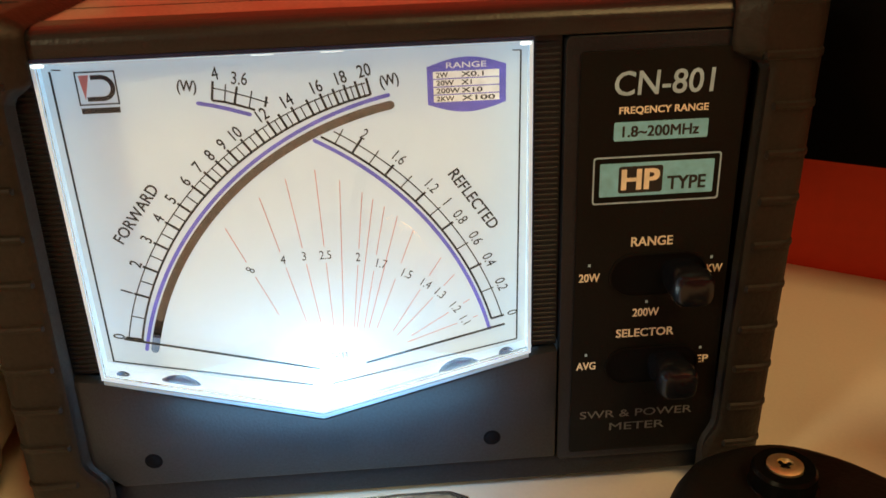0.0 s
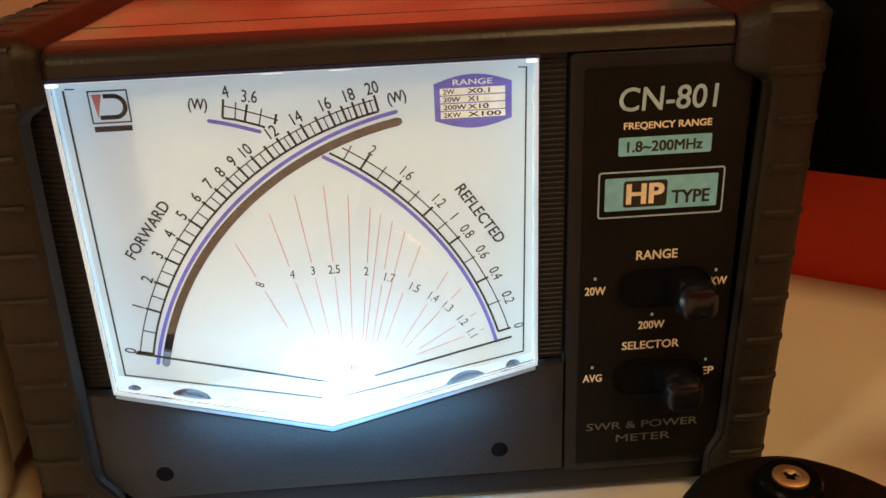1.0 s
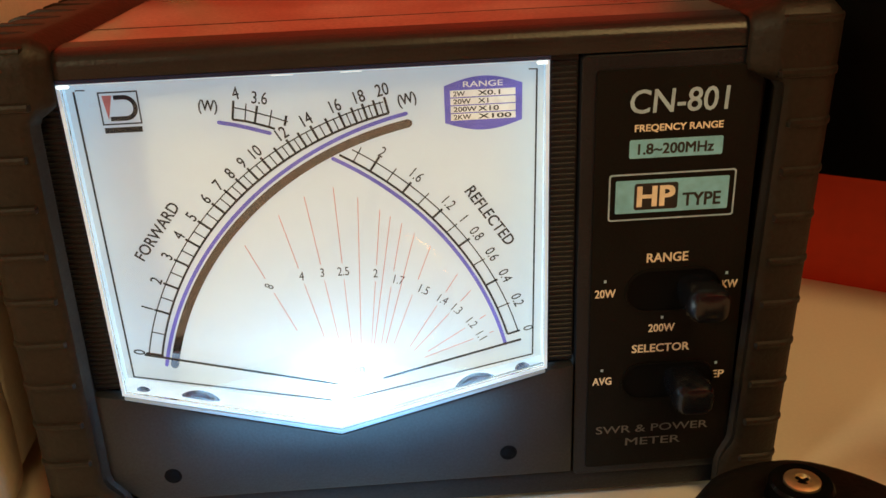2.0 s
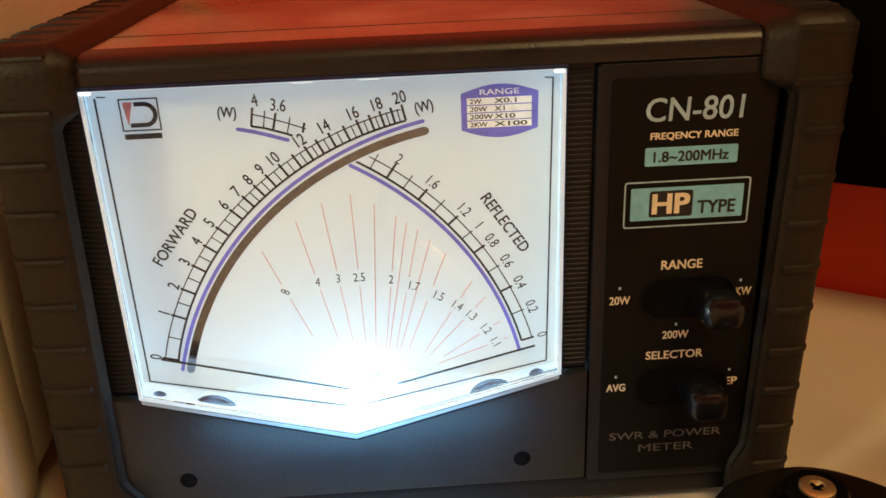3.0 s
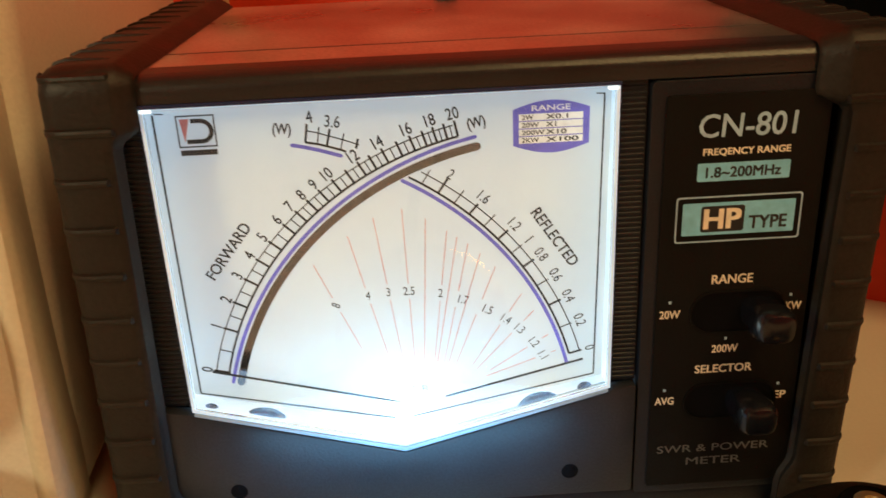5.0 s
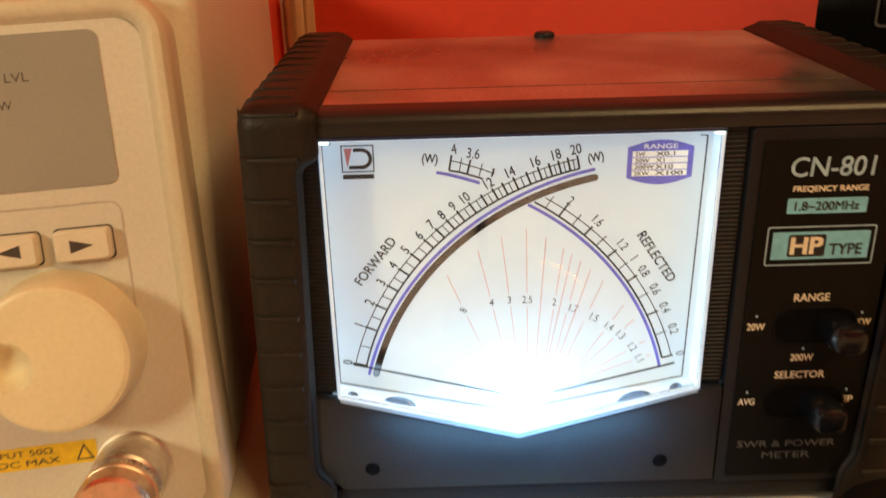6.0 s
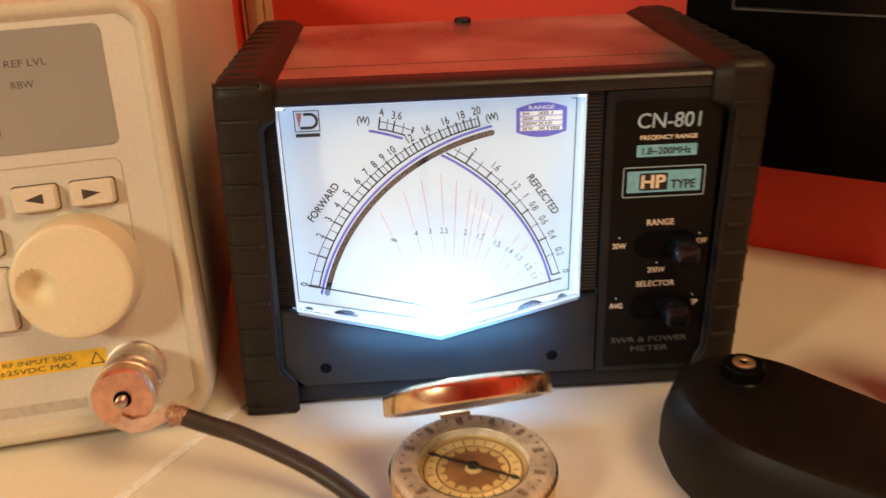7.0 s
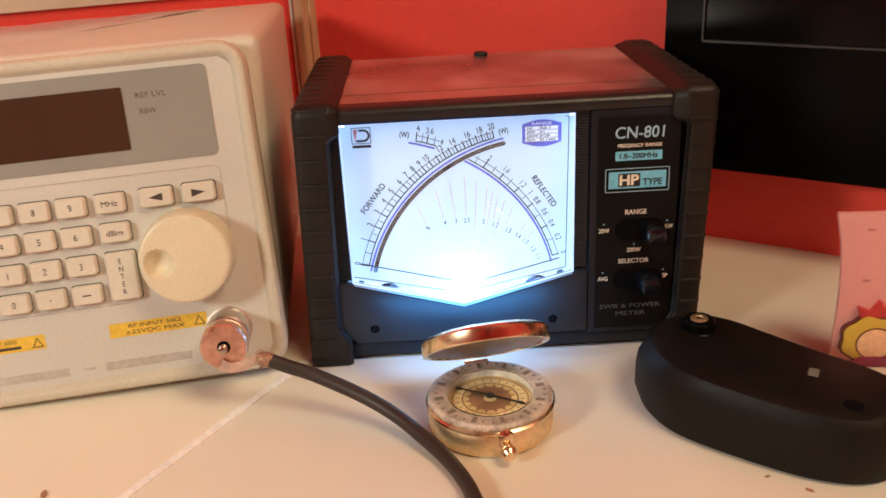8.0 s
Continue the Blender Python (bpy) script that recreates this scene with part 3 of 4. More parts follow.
# range table
table = part("range_table", prism([(7.8, 97.5)] + [(7.8 + 17.0 * k / 12, 97.5 - 1.9 * math.sin(math.pi * k / 12)) for k in range(1, 12)] + [(24.8, 97.5), (24.9, 105.7)]
             + [(24.9 - 17.1 * k / 12, 105.7 + 1.9 * math.sin(math.pi * k / 12)) for k in range(1, 12)] + [(7.8, 105.7)], Y - 0.06, Y), INK_BLUE, dial, "blue range table with four white rows")
lettering("RANGE", PAPER, table, 16.3, 105.9, Y - 0.1, 1.25, 8.6, bold=0.01)
for k, (left, right, wide) in enumerate((("2W", "X0.1", 4.8), ("20W", "X1", 2.2), ("200W", "X10", 4.5), ("2KW", "X100", 7.2))):
    z = 103.9 - 1.73 * k
    part("row", box(9.1, 23.4, Y - 0.1, Y - 0.061, z - 0.75, z + 0.75), PAPER, table)
    lettering(left, INK, table, 9.8 + 0.62 * len(left), z, Y - 0.13, 1.05, 1.25 * len(left), bold=0.014)
    lettering(right, INK, table, 15.2 + wide / 2, z, Y - 0.13, 1.05, wide, bold=0.014)

# needles at rest, and the two dark bearing covers
for name, a, b in (("needle", (-66.0, 45.8), (-19.0, 33.6)), ("needle", (24.0, 43.4), (-10.0, 35.0))):
    part(name, ribbon([a, b], 0.42, 8.2, 0.3), NEEDLE, meter, "thin black pointer needle resting at zero")
for x, z, r in ((-54.5, 31.1, 6.6), (13.2, 30.8, 6.6), (-66.6, 37.8, 1.9), (23.8, 37.6, 1.9)):
    part("bearing_cover", lathe([(r, 1.6), (r * 0.97, 0.6), (r * 0.85, 0.2), (r * 0.5, 0), (0, -0.05)], 40, "y", m=Matrix.Translation(Vector((x, 2.2, z)) * MM)), DARK_CHROME, meter, "dark chrome bearing cover at the window's lower edge")
# Blue light under the header's edge is put in as a coloured strip.
part("blue_edge_strip", box(-70.2, 29.2, -1.0, 0.3, 112.5, 113.3, 0.1, 1), BLUE_EDGE, meter, "thin strip for the blue light along the window's top edge")
# Reflected glints along the window's top, put in as glowing bars.
for x in (-25.5, -11.5):
    part("top_glint", box(x - 2.3, x + 2.3, 3.0, 5.2, 111.35, 111.75, 0.18, 1), GLINT, meter, "white glint put in along the top of the window")
# Corner glints, likewise put in as glowing bars.
for x0, x1 in ((-69.8, -67.4), (26.4, 28.6)):
    part("corner_glint", box(x0, x1, -0.9, 0.2, 111.6, 112.35, 0.2, 1), GLINT, meter, "white glint put in at the window's corner")
part("lamp_bulb", lathe([(0, 31.5), (1.6, 32.2), (2.0, 33.5), (1.6, 35), (0, 35.6)], 18, m=Matrix.Translation(Vector((-20.5, 7.5, -3.5)) * MM)), material("lit_lamp", (0.8, 0.9, 1.0), 0.3, glow=(0.8, 0.9, 1.0), strength=25.0), meter, "small lit lamp")

# lower panel with the notch for the window, and its two screws
part("lower_panel", prism([(-76.6, 40.8), (-70.3, 39.6), (-69, 38.9), (-20.5, 25.6), (28, 38.9), (29.4, 39.8), (35.2, 40.6), (35.2, 10), (-70, 10), (-76.6, 16)], -1.4, 2.6, 0.7), LOWER, meter)
part("panel_backing", box(-76, 35, 2.7, 12.9, 10, 23.5), SHELL, meter)
for x in (-61.8, 19.5):
    # Black discs on the panel stand in for the shaded screw recesses.
    screw = part("screw_recess", lathe([(2.1, 0), (2.0, 0.3), (1.6, 0.35), (0, 0.36)], 24, "y", m=Matrix.Translation(Vector((x, -1.45, 17.2)) * MM)), RECESS_BLACK, meter)
    part("screw_head", lathe([(1.5, 0), (1.2, -0.15), (0, -0.2)], 18, "y", m=Matrix.Translation(Vector((x, -1.5, 17.2)) * MM)), RECESS_BLACK, screw)

# ribbed strips beside the window
rib_mesh = None
for x0, x1 in ((29.4, 35.2), (-76.6, -70.4)):
    grille = part("ribbed_strip", box(x0, x1, 1.2, 2.6, 41, 113), SHELL, meter)
    part("strip_backing", box(min(x0, x1) + (1.6 if x0 > 0 else 0), max(x0, x1) - (0 if x0 > 0 else 3.0), 2.7, 12.9, 41, 113), SHELL, meter)
    for k in range(58):
        if rib_mesh is None:
            first = part("rib", box(-2.6, 2.6, 0.1, 1.4, -0.32, 0.32, 0.15, 1), SHELL, grille)
            rib_mesh, rib = first.data, first
        else:
            rib = new("rib", rib_mesh)
            rib.parent = grille
        rib.location = Vector(((x0 + x1) / 2, 0.75, 42.0 + 1.22 * k)) * MM

# control panel
ctl = part("control_panel", prism(rounded(35.6, 74, 8.5, 112.9, 1.2), -0.6, 12.9, 0.4), SHELL, meter)


def slot(x0, x1, z0, z1, n=8):
    return rounded(x0, x1, z0, z1, (z1 - z0) / 2 - 0.01, n)


part("face_plate", prism(rounded(38.6, 73.6, 11, 109.7, 0.8), -1.3, -0.61, 0.15), PANEL, ctl)
YP = -1.32
lettering("CN-801", PRINT_GREY, ctl, 56.2, 102.9, YP, 5.0, 20.8, bold=0.009, shear=0.05)
lettering("FREQENCY RANGE", PRINT_CREAM, ctl, 56.4, 97.1, YP, 1.75, 18.8, bold=0.022)
mhz = part("label_field", prism(rounded(46.0, 66.1, 90.65, 94.75, 0.4), -1.38, YP), PRINT_TEAL, ctl, "pale teal printed field")
lettering("1.8~200MHz", INK, mhz, 56.0, 92.65, -1.40, 2.3, 16.2, bold=0.022)
part("label_frame", ring_prism(rounded(41.9, 69.7, 76.5, 87.25, 0.7), rounded(42.25, 69.35, 76.85, 86.9, 0.5), -1.38, YP), PRINT_GREY, ctl)
hp = part("label_field", prism(rounded(43.4, 68.25, 78.2, 85.75, 0.3), -1.38, YP), PRINT_TEAL, ctl, "pale teal printed field")
hpb = part("label_block", prism(rounded(47.5, 57.1, 78.9, 84.95, 0.6), -1.42, -1.381), INK, hp)
lettering("HP", PRINT_CREAM, hp, 52.3, 81.95, -1.44, 4.4, 7.9, bold=0.03)
lettering("TYPE", INK, hp, 62.4, 80.8, -1.40, 2.9, 8.3, bold=0.024)
for words, x, z, h, w in (("RANGE", 55.8, 67.2, 2.2, 9.3), ("20W", 42.0, 58.9, 2.0, 4.7), ("200W", 55.5, 49.3, 2.0, 6.1), ("2KW", 70.0, 59.6, 2.0, 4.8),
                          ("SELECTOR", 55.6, 44.0, 2.1, 13.5), ("AVG", 42.0, 35.7, 2.0, 4.5), ("PEP", 69.1, 35.8, 2.0, 4.4)):
    lettering(words, PRINT_CREAM, ctl, x, z, YP, h, w, bold=0.018)
lettering("SWR & POWER", PRINT_DIM, ctl, 54.8, 21.7, YP, 2.1, 27.6, bold=0.004)
lettering("METER", PRINT_DIM, ctl, 55.2, 17.9, YP, 2.1, 13.6, bold=0.004)
for x, z in ((41.9, 62.0), (55.5, 52.0), (69.7, 62.4), (41.9, 38.7), (69.2, 38.9)):
    part("index_dot", box(x - 0.3, x + 0.3, YP - 0.05, YP, z - 0.35, z + 0.35), PRINT_GREY, ctl)
for z0, z1, at in ((53.9, 63.9, 62.6), (30.5, 39.7, 61.0)):
    zc = (z0 + z1) / 2
    # Flat black plate in place of the slot's shaded depth.
    recess = part("switch_slot", prism(slot(47, 68.5, z0, z1), -1.36, -1.305), RECESS_BLACK, ctl)
    lip = [((x - 57.75) * 1.04 + 57.75, (z - zc) * 1.1 + zc) for x, z in slot(47, 68.5, z0, z1)]
    part("slot_lip", ring_prism(lip, slot(47, 68.5, z0, z1), -1.7, -1.3), PANEL, ctl)
    lever = bmesh.new()
    rows = []
    for y, hx, hz, dx in ((-1.4, 4.2, 3.6, 0), (-5, 4.2, 3.7, 0.2), (-8, 4.6, 4.2, 0.3), (-10.6, 4.4, 4.0, 0.5), (-11.8, 3.6, 3.3, 0.6), (-12.4, 2.0, 1.9, 0.6)):
        rows.append([lever.verts.new(Vector((at + dx + hx * math.copysign(abs(math.cos(t)) ** 0.6, math.cos(t)), y, zc + hz * math.copysign(abs(math.sin(t)) ** 0.6, math.sin(t)))) * MM)
                     for t in [2 * math.pi * k / 24 + 0.01 for k in range(24)]])
    for a, b in zip(rows, rows[1:]):
        for k in range(24):
            lever.faces.new((a[k], a[(k + 1) % 24], b[(k + 1) % 24], b[k]))
    lever.faces.new(rows[0]), lever.faces.new(rows[-1])
    part("lever", lever, LEVER, ctl, "rounded black plastic slide lever set to the side")

# rubber corner guards with ridges, one on each side; both lean slightly
def lean(outline, side):
    return [(x * side + 0.026 * (z - 118), z) for x, z in outline]


def guard_sweep(side):
    """The guard's rounded section, swept up the front, along the top and down the back."""
    low, foot = ((76.0, 73.8), (71.2, 69.6)) if side < 0 else ((78.3, 76.3), (75.2, 73.8))
    high = (73.4, 69.6) if side < 0 else (75.0, 69.6)
    rows = []

    def station(y, z, turn, widths, drop=0.0):
        xr, xi = widths
        t = radians(turn)
        section = ((77.6, -10.5), (76.9, -4.6), (xi + 0.6, -3.5), (xi, -3.1), (xi + 0.25, -2.6), (xi + 0.9, -2.0), (xr - 0.9, -0.75), (xr, -0.2), (xr + 1.0, 0.0),
                   (84.6, 0.0), (86.9, -0.6), (88.3, -1.9), (89.0, -4.2), (89.0, -10.5))
        row = []
        for x, n in section:
            n = min(n, -drop) if n > -3 else n
            yy, zz = y - math.cos(t) * n, z + math.sin(t) * n
            row.append((x * side + 0.026 * (zz - 118), yy, zz))
        rows.append(row)

    for z, widths, drop in ((0.3, foot, 1.6), (0.9, foot, 0.6), (2.2, foot, 0), (11.5, foot, 0), (13.5, tuple(0.8 * a + 0.2 * b for a, b in zip(foot, low)), 0), (17.0, tuple(0.15 * a + 0.85 * b for a, b in zip(foot, low)), 0), (19.0, low, 0),
                            (104.6, low, 0), (106.0, tuple(0.85 * a + 0.15 * b for a, b in zip(low, high)), 0), (107.6, tuple(0.3 * a + 0.7 * b for a, b in zip(low, high)), 0), (108.6, tuple(0.06 * a + 0.94 * b for a, b in zip(low, high)), 0), (110.0, high, 0)):
        station(-4.3, z, 0, widths, drop)
    for k in range(9):
        a = 90 * k / 8
        station(1.4 - 5.7 * math.cos(radians(a)), 116.4 + 5.7 * math.sin(radians(a)), a, high)
    for k in range(9):
        a = 90 + 90 * k / 8
        station(109.0 - 9.0 * math.cos(radians(a)), 113.1 + 9.0 * math.sin(radians(a)), a, high)
    station(118.0, 0.3, 180, high)
    bm = bmesh.new()
    vs = [[bm.verts.new(Vector(p) * MM) for p in row] for row in rows]
    n = len(vs[0])
    for a, b in zip(vs, vs[1:]):
        for k in range(n):
            bm.faces.new((a[k], a[(k + 1) % n], b[(k + 1) % n], b[k]))
    bm.faces.new(vs[0]), bm.faces.new(vs[-1])
    return bm


for side in (-1, 1):
    bm = guard_sweep(side)
    merge(bm, prism(lean([(76.8, 0.4), (88.6, 0.4), (88.8, 13), (77.0, 13)], side), 6.0, 108, 0.6))
    merge(bm, prism(lean([(77.0, 12), (87.4, 12), (87.0, 113), (77.0, 113)], side), 6.0, 109, 0.6))
    guard = part("corner_guard", bm, RUBBER, meter, "ribbed black rubber corner guard")
    inner = 76.4 if side < 0 else 78.6
    for k in range(12):
        z = 119.0 - 10.55 * k + (1.2 if side < 0 else 0)
        x0 = (73.8 if side < 0 else 75.4) if z > 107 else inner
        own = bmesh.new()
        section = ((z - 1.5, -4.2), (z - 1.3, -4.85), (z - 0.5, -5.1), (z + 0.1, -4.95), (z + 0.5, -4.2), (z, -3.0))
        bend = 5.7 - math.sqrt(5.7 ** 2 - max(0.0, z - 116.4) ** 2)
        spans = ((x0, 0.7 + bend), (x0 + 0.5, bend), (84.8, bend), (87.0, 0.65 + bend), (88.4, 2.1 + bend), (88.9, 4.5 + bend))
        ring = [[own.verts.new(Vector((x * side + 0.026 * (zz - 118), y + back, zz)) * MM) for zz, y in section] for x, back in spans]
        for a, b in zip(ring, ring[1:]):
            for q in range(6):
                own.faces.new((a[q], a[(q + 1) % 6], b[(q + 1) % 6], b[q]))
        own.faces.new(ring[0]), own.faces.new(ring[-1])
        part("ridge", own, RUBBER, guard)
    for k in range(10):
        y = 5.0 + 10.55 * k
        own = prism(lean([(75.2, 121.5), (76.2, 122.3), (84.8, 122.65), (87.3, 121.9), (88.8, 119.6), (89.3, 13), (87, 13), (87, 119.5)], side), y, y + 1.7, 0.3)
        part("ridge", own, RUBBER, guard)

# ---------------------------------------------------------------- the measuring instrument with keypad and tuning knob
YAW, BACK, LEAN = radians(7.7), radians(11.4), radians(1.65)
ux = Vector((math.cos(YAW) * math.cos(LEAN), math.sin(YAW) * math.cos(LEAN), math.sin(LEAN)))
uz = Vector((-math.sin(YAW) * math.sin(BACK), math.cos(YAW) * math.sin(BACK), math.cos(BACK)))
uy = uz.cross(ux).normalized()
uz = ux.cross(uy)
FACE = Matrix.Translation((-0.1180, -0.0118, 0.0002)) @ Matrix((ux, uy, uz)).transposed().to_4x4()
inst = thing("spectrum_analyser", "beige bench instrument with keypad, display and large tuning knob", "test instrument", FACE)
LEFT = -205
part("front_frame", nested([(1.0, 20), (0.0, 18), (0.0, 0.5), (0.5, -1.0), (1.6, -2.2), (3.0, -2.6), (4.4, -2.3), (5.5, -1.4), (6.2, -0.4), (6.7, 0.02), (7.0, 3.0), (7.0, 20)], LEFT - 16, 18.2, 5.0, 149.8, 12), FRAME, inst, "beige plastic frame with rounded corners")
part("fascia", prism(rounded(LEFT - 9.6, 11.8, 11.6, 143.2, 6.5, 8), 0.0, 3), FASCIA, inst)
# case behind: the top falls slightly towards the back
bm = bmesh.new()
inv = FACE.inverted()
wide = Vector((-0.215 * math.cos(YAW), -0.215 * math.sin(YAW), -0.005))
vs = []
for right, z0, z1 in ((Vector((-0.1035, 0.006, 0)), 0.0095, 0.1470), (Vector((-0.1215, 0.243, 0)), 0.0095, 0.1360)):
    for base, z in ((right + wide, z0 + 0.004), (right, z0), (right, z1), (right + wide, z1)):
        vs.append(bm.verts.new(inv @ (base + Vector((0, 0.026 if z > 0.05 and right.y < 0.1 else 0, z)))))
for f in ((0, 1, 2, 3), (4, 5, 6, 7), (0, 1, 5, 4), (1, 2, 6, 5), (2, 3, 7, 6), (3, 0, 4, 7)):
    bm.faces.new([vs[i] for i in f])
bmesh.ops.bevel(bm, geom=bm.edges[:], offset=5 * MM, segments=4, profile=0.5, affect="EDGES")
part("case", bm, CASE, inst, "warm grey painted metal case")
for u, front in ((-101, 0.011), (-8, 0.035)):
    for yy in (front, 0.19):
        w = Vector((-0.1190, -0.0090, 0)) + Vector((ux.x, ux.y, 0)) * u * MM + Vector((-math.sin(YAW), math.cos(YAW), 0)) * yy
        part("foot", lathe([(0, 0.1), (6.5, 0.1), (7, 1), (7, 9.8), (0, 9.8)], 20, m=inv @ Matrix.Translation(w)), RUBBER, inst)

# display field and window
field = part("display_field", prism(rounded(LEFT, 1.2, 102.6, 140.9, 2.5), -0.35, -0.02), GREY_FIELD, inst, "mid-grey printed field round the display")
part("display_window", prism(rounded(-150, -34.0, 108.7, 134.6, 0.6), -0.6, -0.36), LCD, field, "dark brown blank display window")
lettering("REF LVL", LEGEND, field, -22.6, 130.6, -0.37, 2.2, 12.6)
lettering("RBW", LEGEND, field, -24.6, 124.0, -0.37, 2.2, 6.8)
part("outline", ribbon([(LEFT, 98.2), (-2.5, 98.2)] + arc(-2.5, 95.2, 3, 90, 0, 6) + [(0.5, 66)], 0.35, -0.02, 0.2), LEGEND_PALE, inst)
part("outline", ribbon([(LEFT, 43.5), (-40, 43.5)], 0.35, -0.02, 0.2), LEGEND_PALE, inst)


def key(u, v, words, w=12.4, h=8.2, name="key"):
    bm = bmesh.new()
    a = rounded(u - w / 2, u + w / 2, v - h / 2, v + h / 2, 1.3, 4)
    b = rounded(u - w / 2 + 0.7, u + w / 2 - 0.7, v - h / 2 + 0.6, v + h / 2 - 0.6, 1.1, 4)
    rows = [[bm.verts.new((x * MM, y * MM, z * MM)) for x, z in line] for line, y in ((a, -0.02), (a, -2.6), (b, -3.5))]
    n = len(a)
    for r, s in zip(rows, rows[1:]):
        for i in range(n):
            bm.faces.new((r[i], r[(i + 1) % n], s[(i + 1) % n], s[i]))
    bm.faces.new(rows[0]), bm.faces.new(rows[-1])
    k = part(name, bm, KEY, inst, "ivory plastic push key")
    part("key_surround", ring_prism([(x * 1.0 + (0.35 if x > u else -0.35), z + (0.35 if z > v else -0.35)) for x, z in a], a, -0.14, -0.01), LEGEND, k)
    if words == "ENTER":
        for i, c in enumerate(words):
            lettering(c, LEGEND, k, u, v + 6.6 - 3.3 * i, -3.52, 2.3, bold=0.01)
    elif words in ("<", ">"):
        s = 1 if words == ">" else -1
        part("arrow", prism([(u - 2.9 * s, v + 1.7), (u + 2.9 * s, v), (u - 2.9 * s, v - 1.7)], -3.54, -3.5), LEGEND, k)
    elif words:
        wide = {"MHz": 6.6, "dBm": 6.8, ".": None, "-": 3.2}.get(words)
        lettering(words, LEGEND, k, u, v, -3.52, {".": 0.7, "-": 0.5}.get(words, 2.9 if len(words) == 1 else 2.3), wide, bold=0.008)
    return k


ROWS_V, COLS_U = (87.6, 75.0, 62.4, 49.8), (-91.9, -77.0, -62.2, -46.3)
for row, line in enumerate((("7", "8", "9", "MHz"), ("4", "5", "6", "dBm"), ("1", "2", "3", None), ("0", ".", "-", None))):
    for col, words in enumerate(line):
        if words is not None:
            key(COLS_U[col], ROWS_V[row], words)
key(-46.3, 56.1, "ENTER", 12.6, 21.0)
key(-27.3, 87.9, "<", 14.0)
key(-9.5, 87.9, ">", 14.0)

# tuning knob with a finger dimple
KU, KV = -17.7, 62.0
dial_knob = part("tuning_knob", lathe([(19.9, -0.1), (19.9, -2), (19.5, -8), (19.1, -13.5), (18.4, -15.0), (17.4, -15.5), (17.2, -15.5), (17.2, -9.0)], 72, "y", m=Matrix.Translation(Vector((KU, 0, KV)) * MM)), KNOB, inst, "large ivory round tuning knob")
bm = bmesh.new()
rings = []
for i in range(27):
    r = 17.5 * (1 - i / 26.5)
    ring = []
    for k in range(72):
        x, z = r * math.cos(2 * math.pi * k / 72), r * math.sin(2 * math.pi * k / 72)
        far = math.hypot(x + 10.6, z + 0.4) / 6.0
        sink = 5.2 * (1 - far ** 3) if far < 1 else 0.0
        ring.append(bm.verts.new(Vector((KU + x, -15.52 - 0.12 * (i > 0) + sink, KV + z)) * MM))
    rings.append(ring)
for a, b in zip(rings, rings[1:]):
    for k in range(72):
        bm.faces.new((a[k], a[(k + 1) % 72], b[(k + 1) % 72], b[k]))
bm.faces.new(rings[-1])
part("knob_face", bm, KNOB, dial_knob, "flat knob face with a finger dimple")

# yellow warning stickers
for u0, u1, lines in ((-56.7, -15.2, ("RF INPUT 50Ω", "±25VDC MAX")), (-126, -83.5, ("TG OUTPUT 50Ω", ""))):
    st = part("warning_sticker", prism(rounded(u0, u1, 28.7, 35.0, 0.4), -0.14, -0.02), YELLOW, inst, "yellow warning sticker with dark print")
    for words, v in zip(lines, (33.3, 30.5)):
        if words:
            lettering(words, LEGEND, st, (u0 + u1) / 2 - 1.5, v, -0.16, 1.7, 22.0 if v > 32 else 25.0, bold=0.006)
        else:
            part("print_bar", box(u0 + 6, u1 - 10, -0.18, -0.15, v - 0.6, v + 0.6), LEGEND, st)
    part("triangle", ring_prism([(u1 - 5.6, 29.6), (u1 - 0.8, 29.6), (u1 - 3.2, 34.2)], [(u1 - 4.9, 30.0), (u1 - 1.5, 30.0), (u1 - 3.2, 33.3)], -0.17, -0.141), LEGEND, st)
for u0, u1 in ((-112, -76), (-70, -65), (-61, -24)):
    part("print_bar", box(u0, u1, -0.08, -0.02, 15.4 - (0.8 if u1 - u0 > 6 else -0.8), 18.4 - (0 if u1 - u0 > 6 else 1.2)), LEGEND_PALE, inst)

# threaded input connector with an open end
AX = Matrix.Translation(Vector((-6.4, 0.8, 25.4)) * MM)
con = part("input_connector", lathe([(10.4, 0), (10.4, -1.2), (9.8, -1.4), (9.8, -14.6), (9.2, -15.2), (8.8, -15.3)], 48, "y", m=AX), NICKEL, inst, "nickel-plated coaxial connector")
bm = bmesh.new()
rings = [[bm.verts.new(AX @ (Vector(((r - (0.45 if q % 2 and teeth else 0)) * math.cos(2 * math.pi * q / 96), y, (r - (0.45 if q % 2 and teeth else 0)) * math.sin(2 * math.pi * q / 96))) * MM)) for q in range(96)]
         for r, y, teeth in ((8.6, -15.2, 0), (9.3, -15.6, 1), (9.3, -17.4, 1), (8.8, -17.7, 0))]
for a, b in zip(rings, rings[1:]):
    for q in range(96):
        bm.faces.new((a[q], a[(q + 1) % 96], b[(q + 1) % 96], b[q]))
part("knurled_ring", bm, NICKEL, con)
part("coupling", lathe([(8.8, -17.6), (8.8, -18.4), (9.7, -18.8), (9.7, -20.4), (9.1, -20.8), (9.1, -21.4), (9.8, -21.8), (9.8, -27.4), (9.3, -28.2)], 48, "y", m=AX), COPPER, con, "rose-coloured brass coupling nut")
part("end_disc", lathe([(9.4, -28.1), (9.0, -28.7), (2.8, -28.7), (2.55, -28.2)], 40, "y", m=AX), COPPER, con, "rose-coloured brass end plate")
part("bore", lathe([(2.6, -28.5), (2.6, -24.0), (0, -24.0)], 32, "y", m=AX), RECESS_BLACK, con)
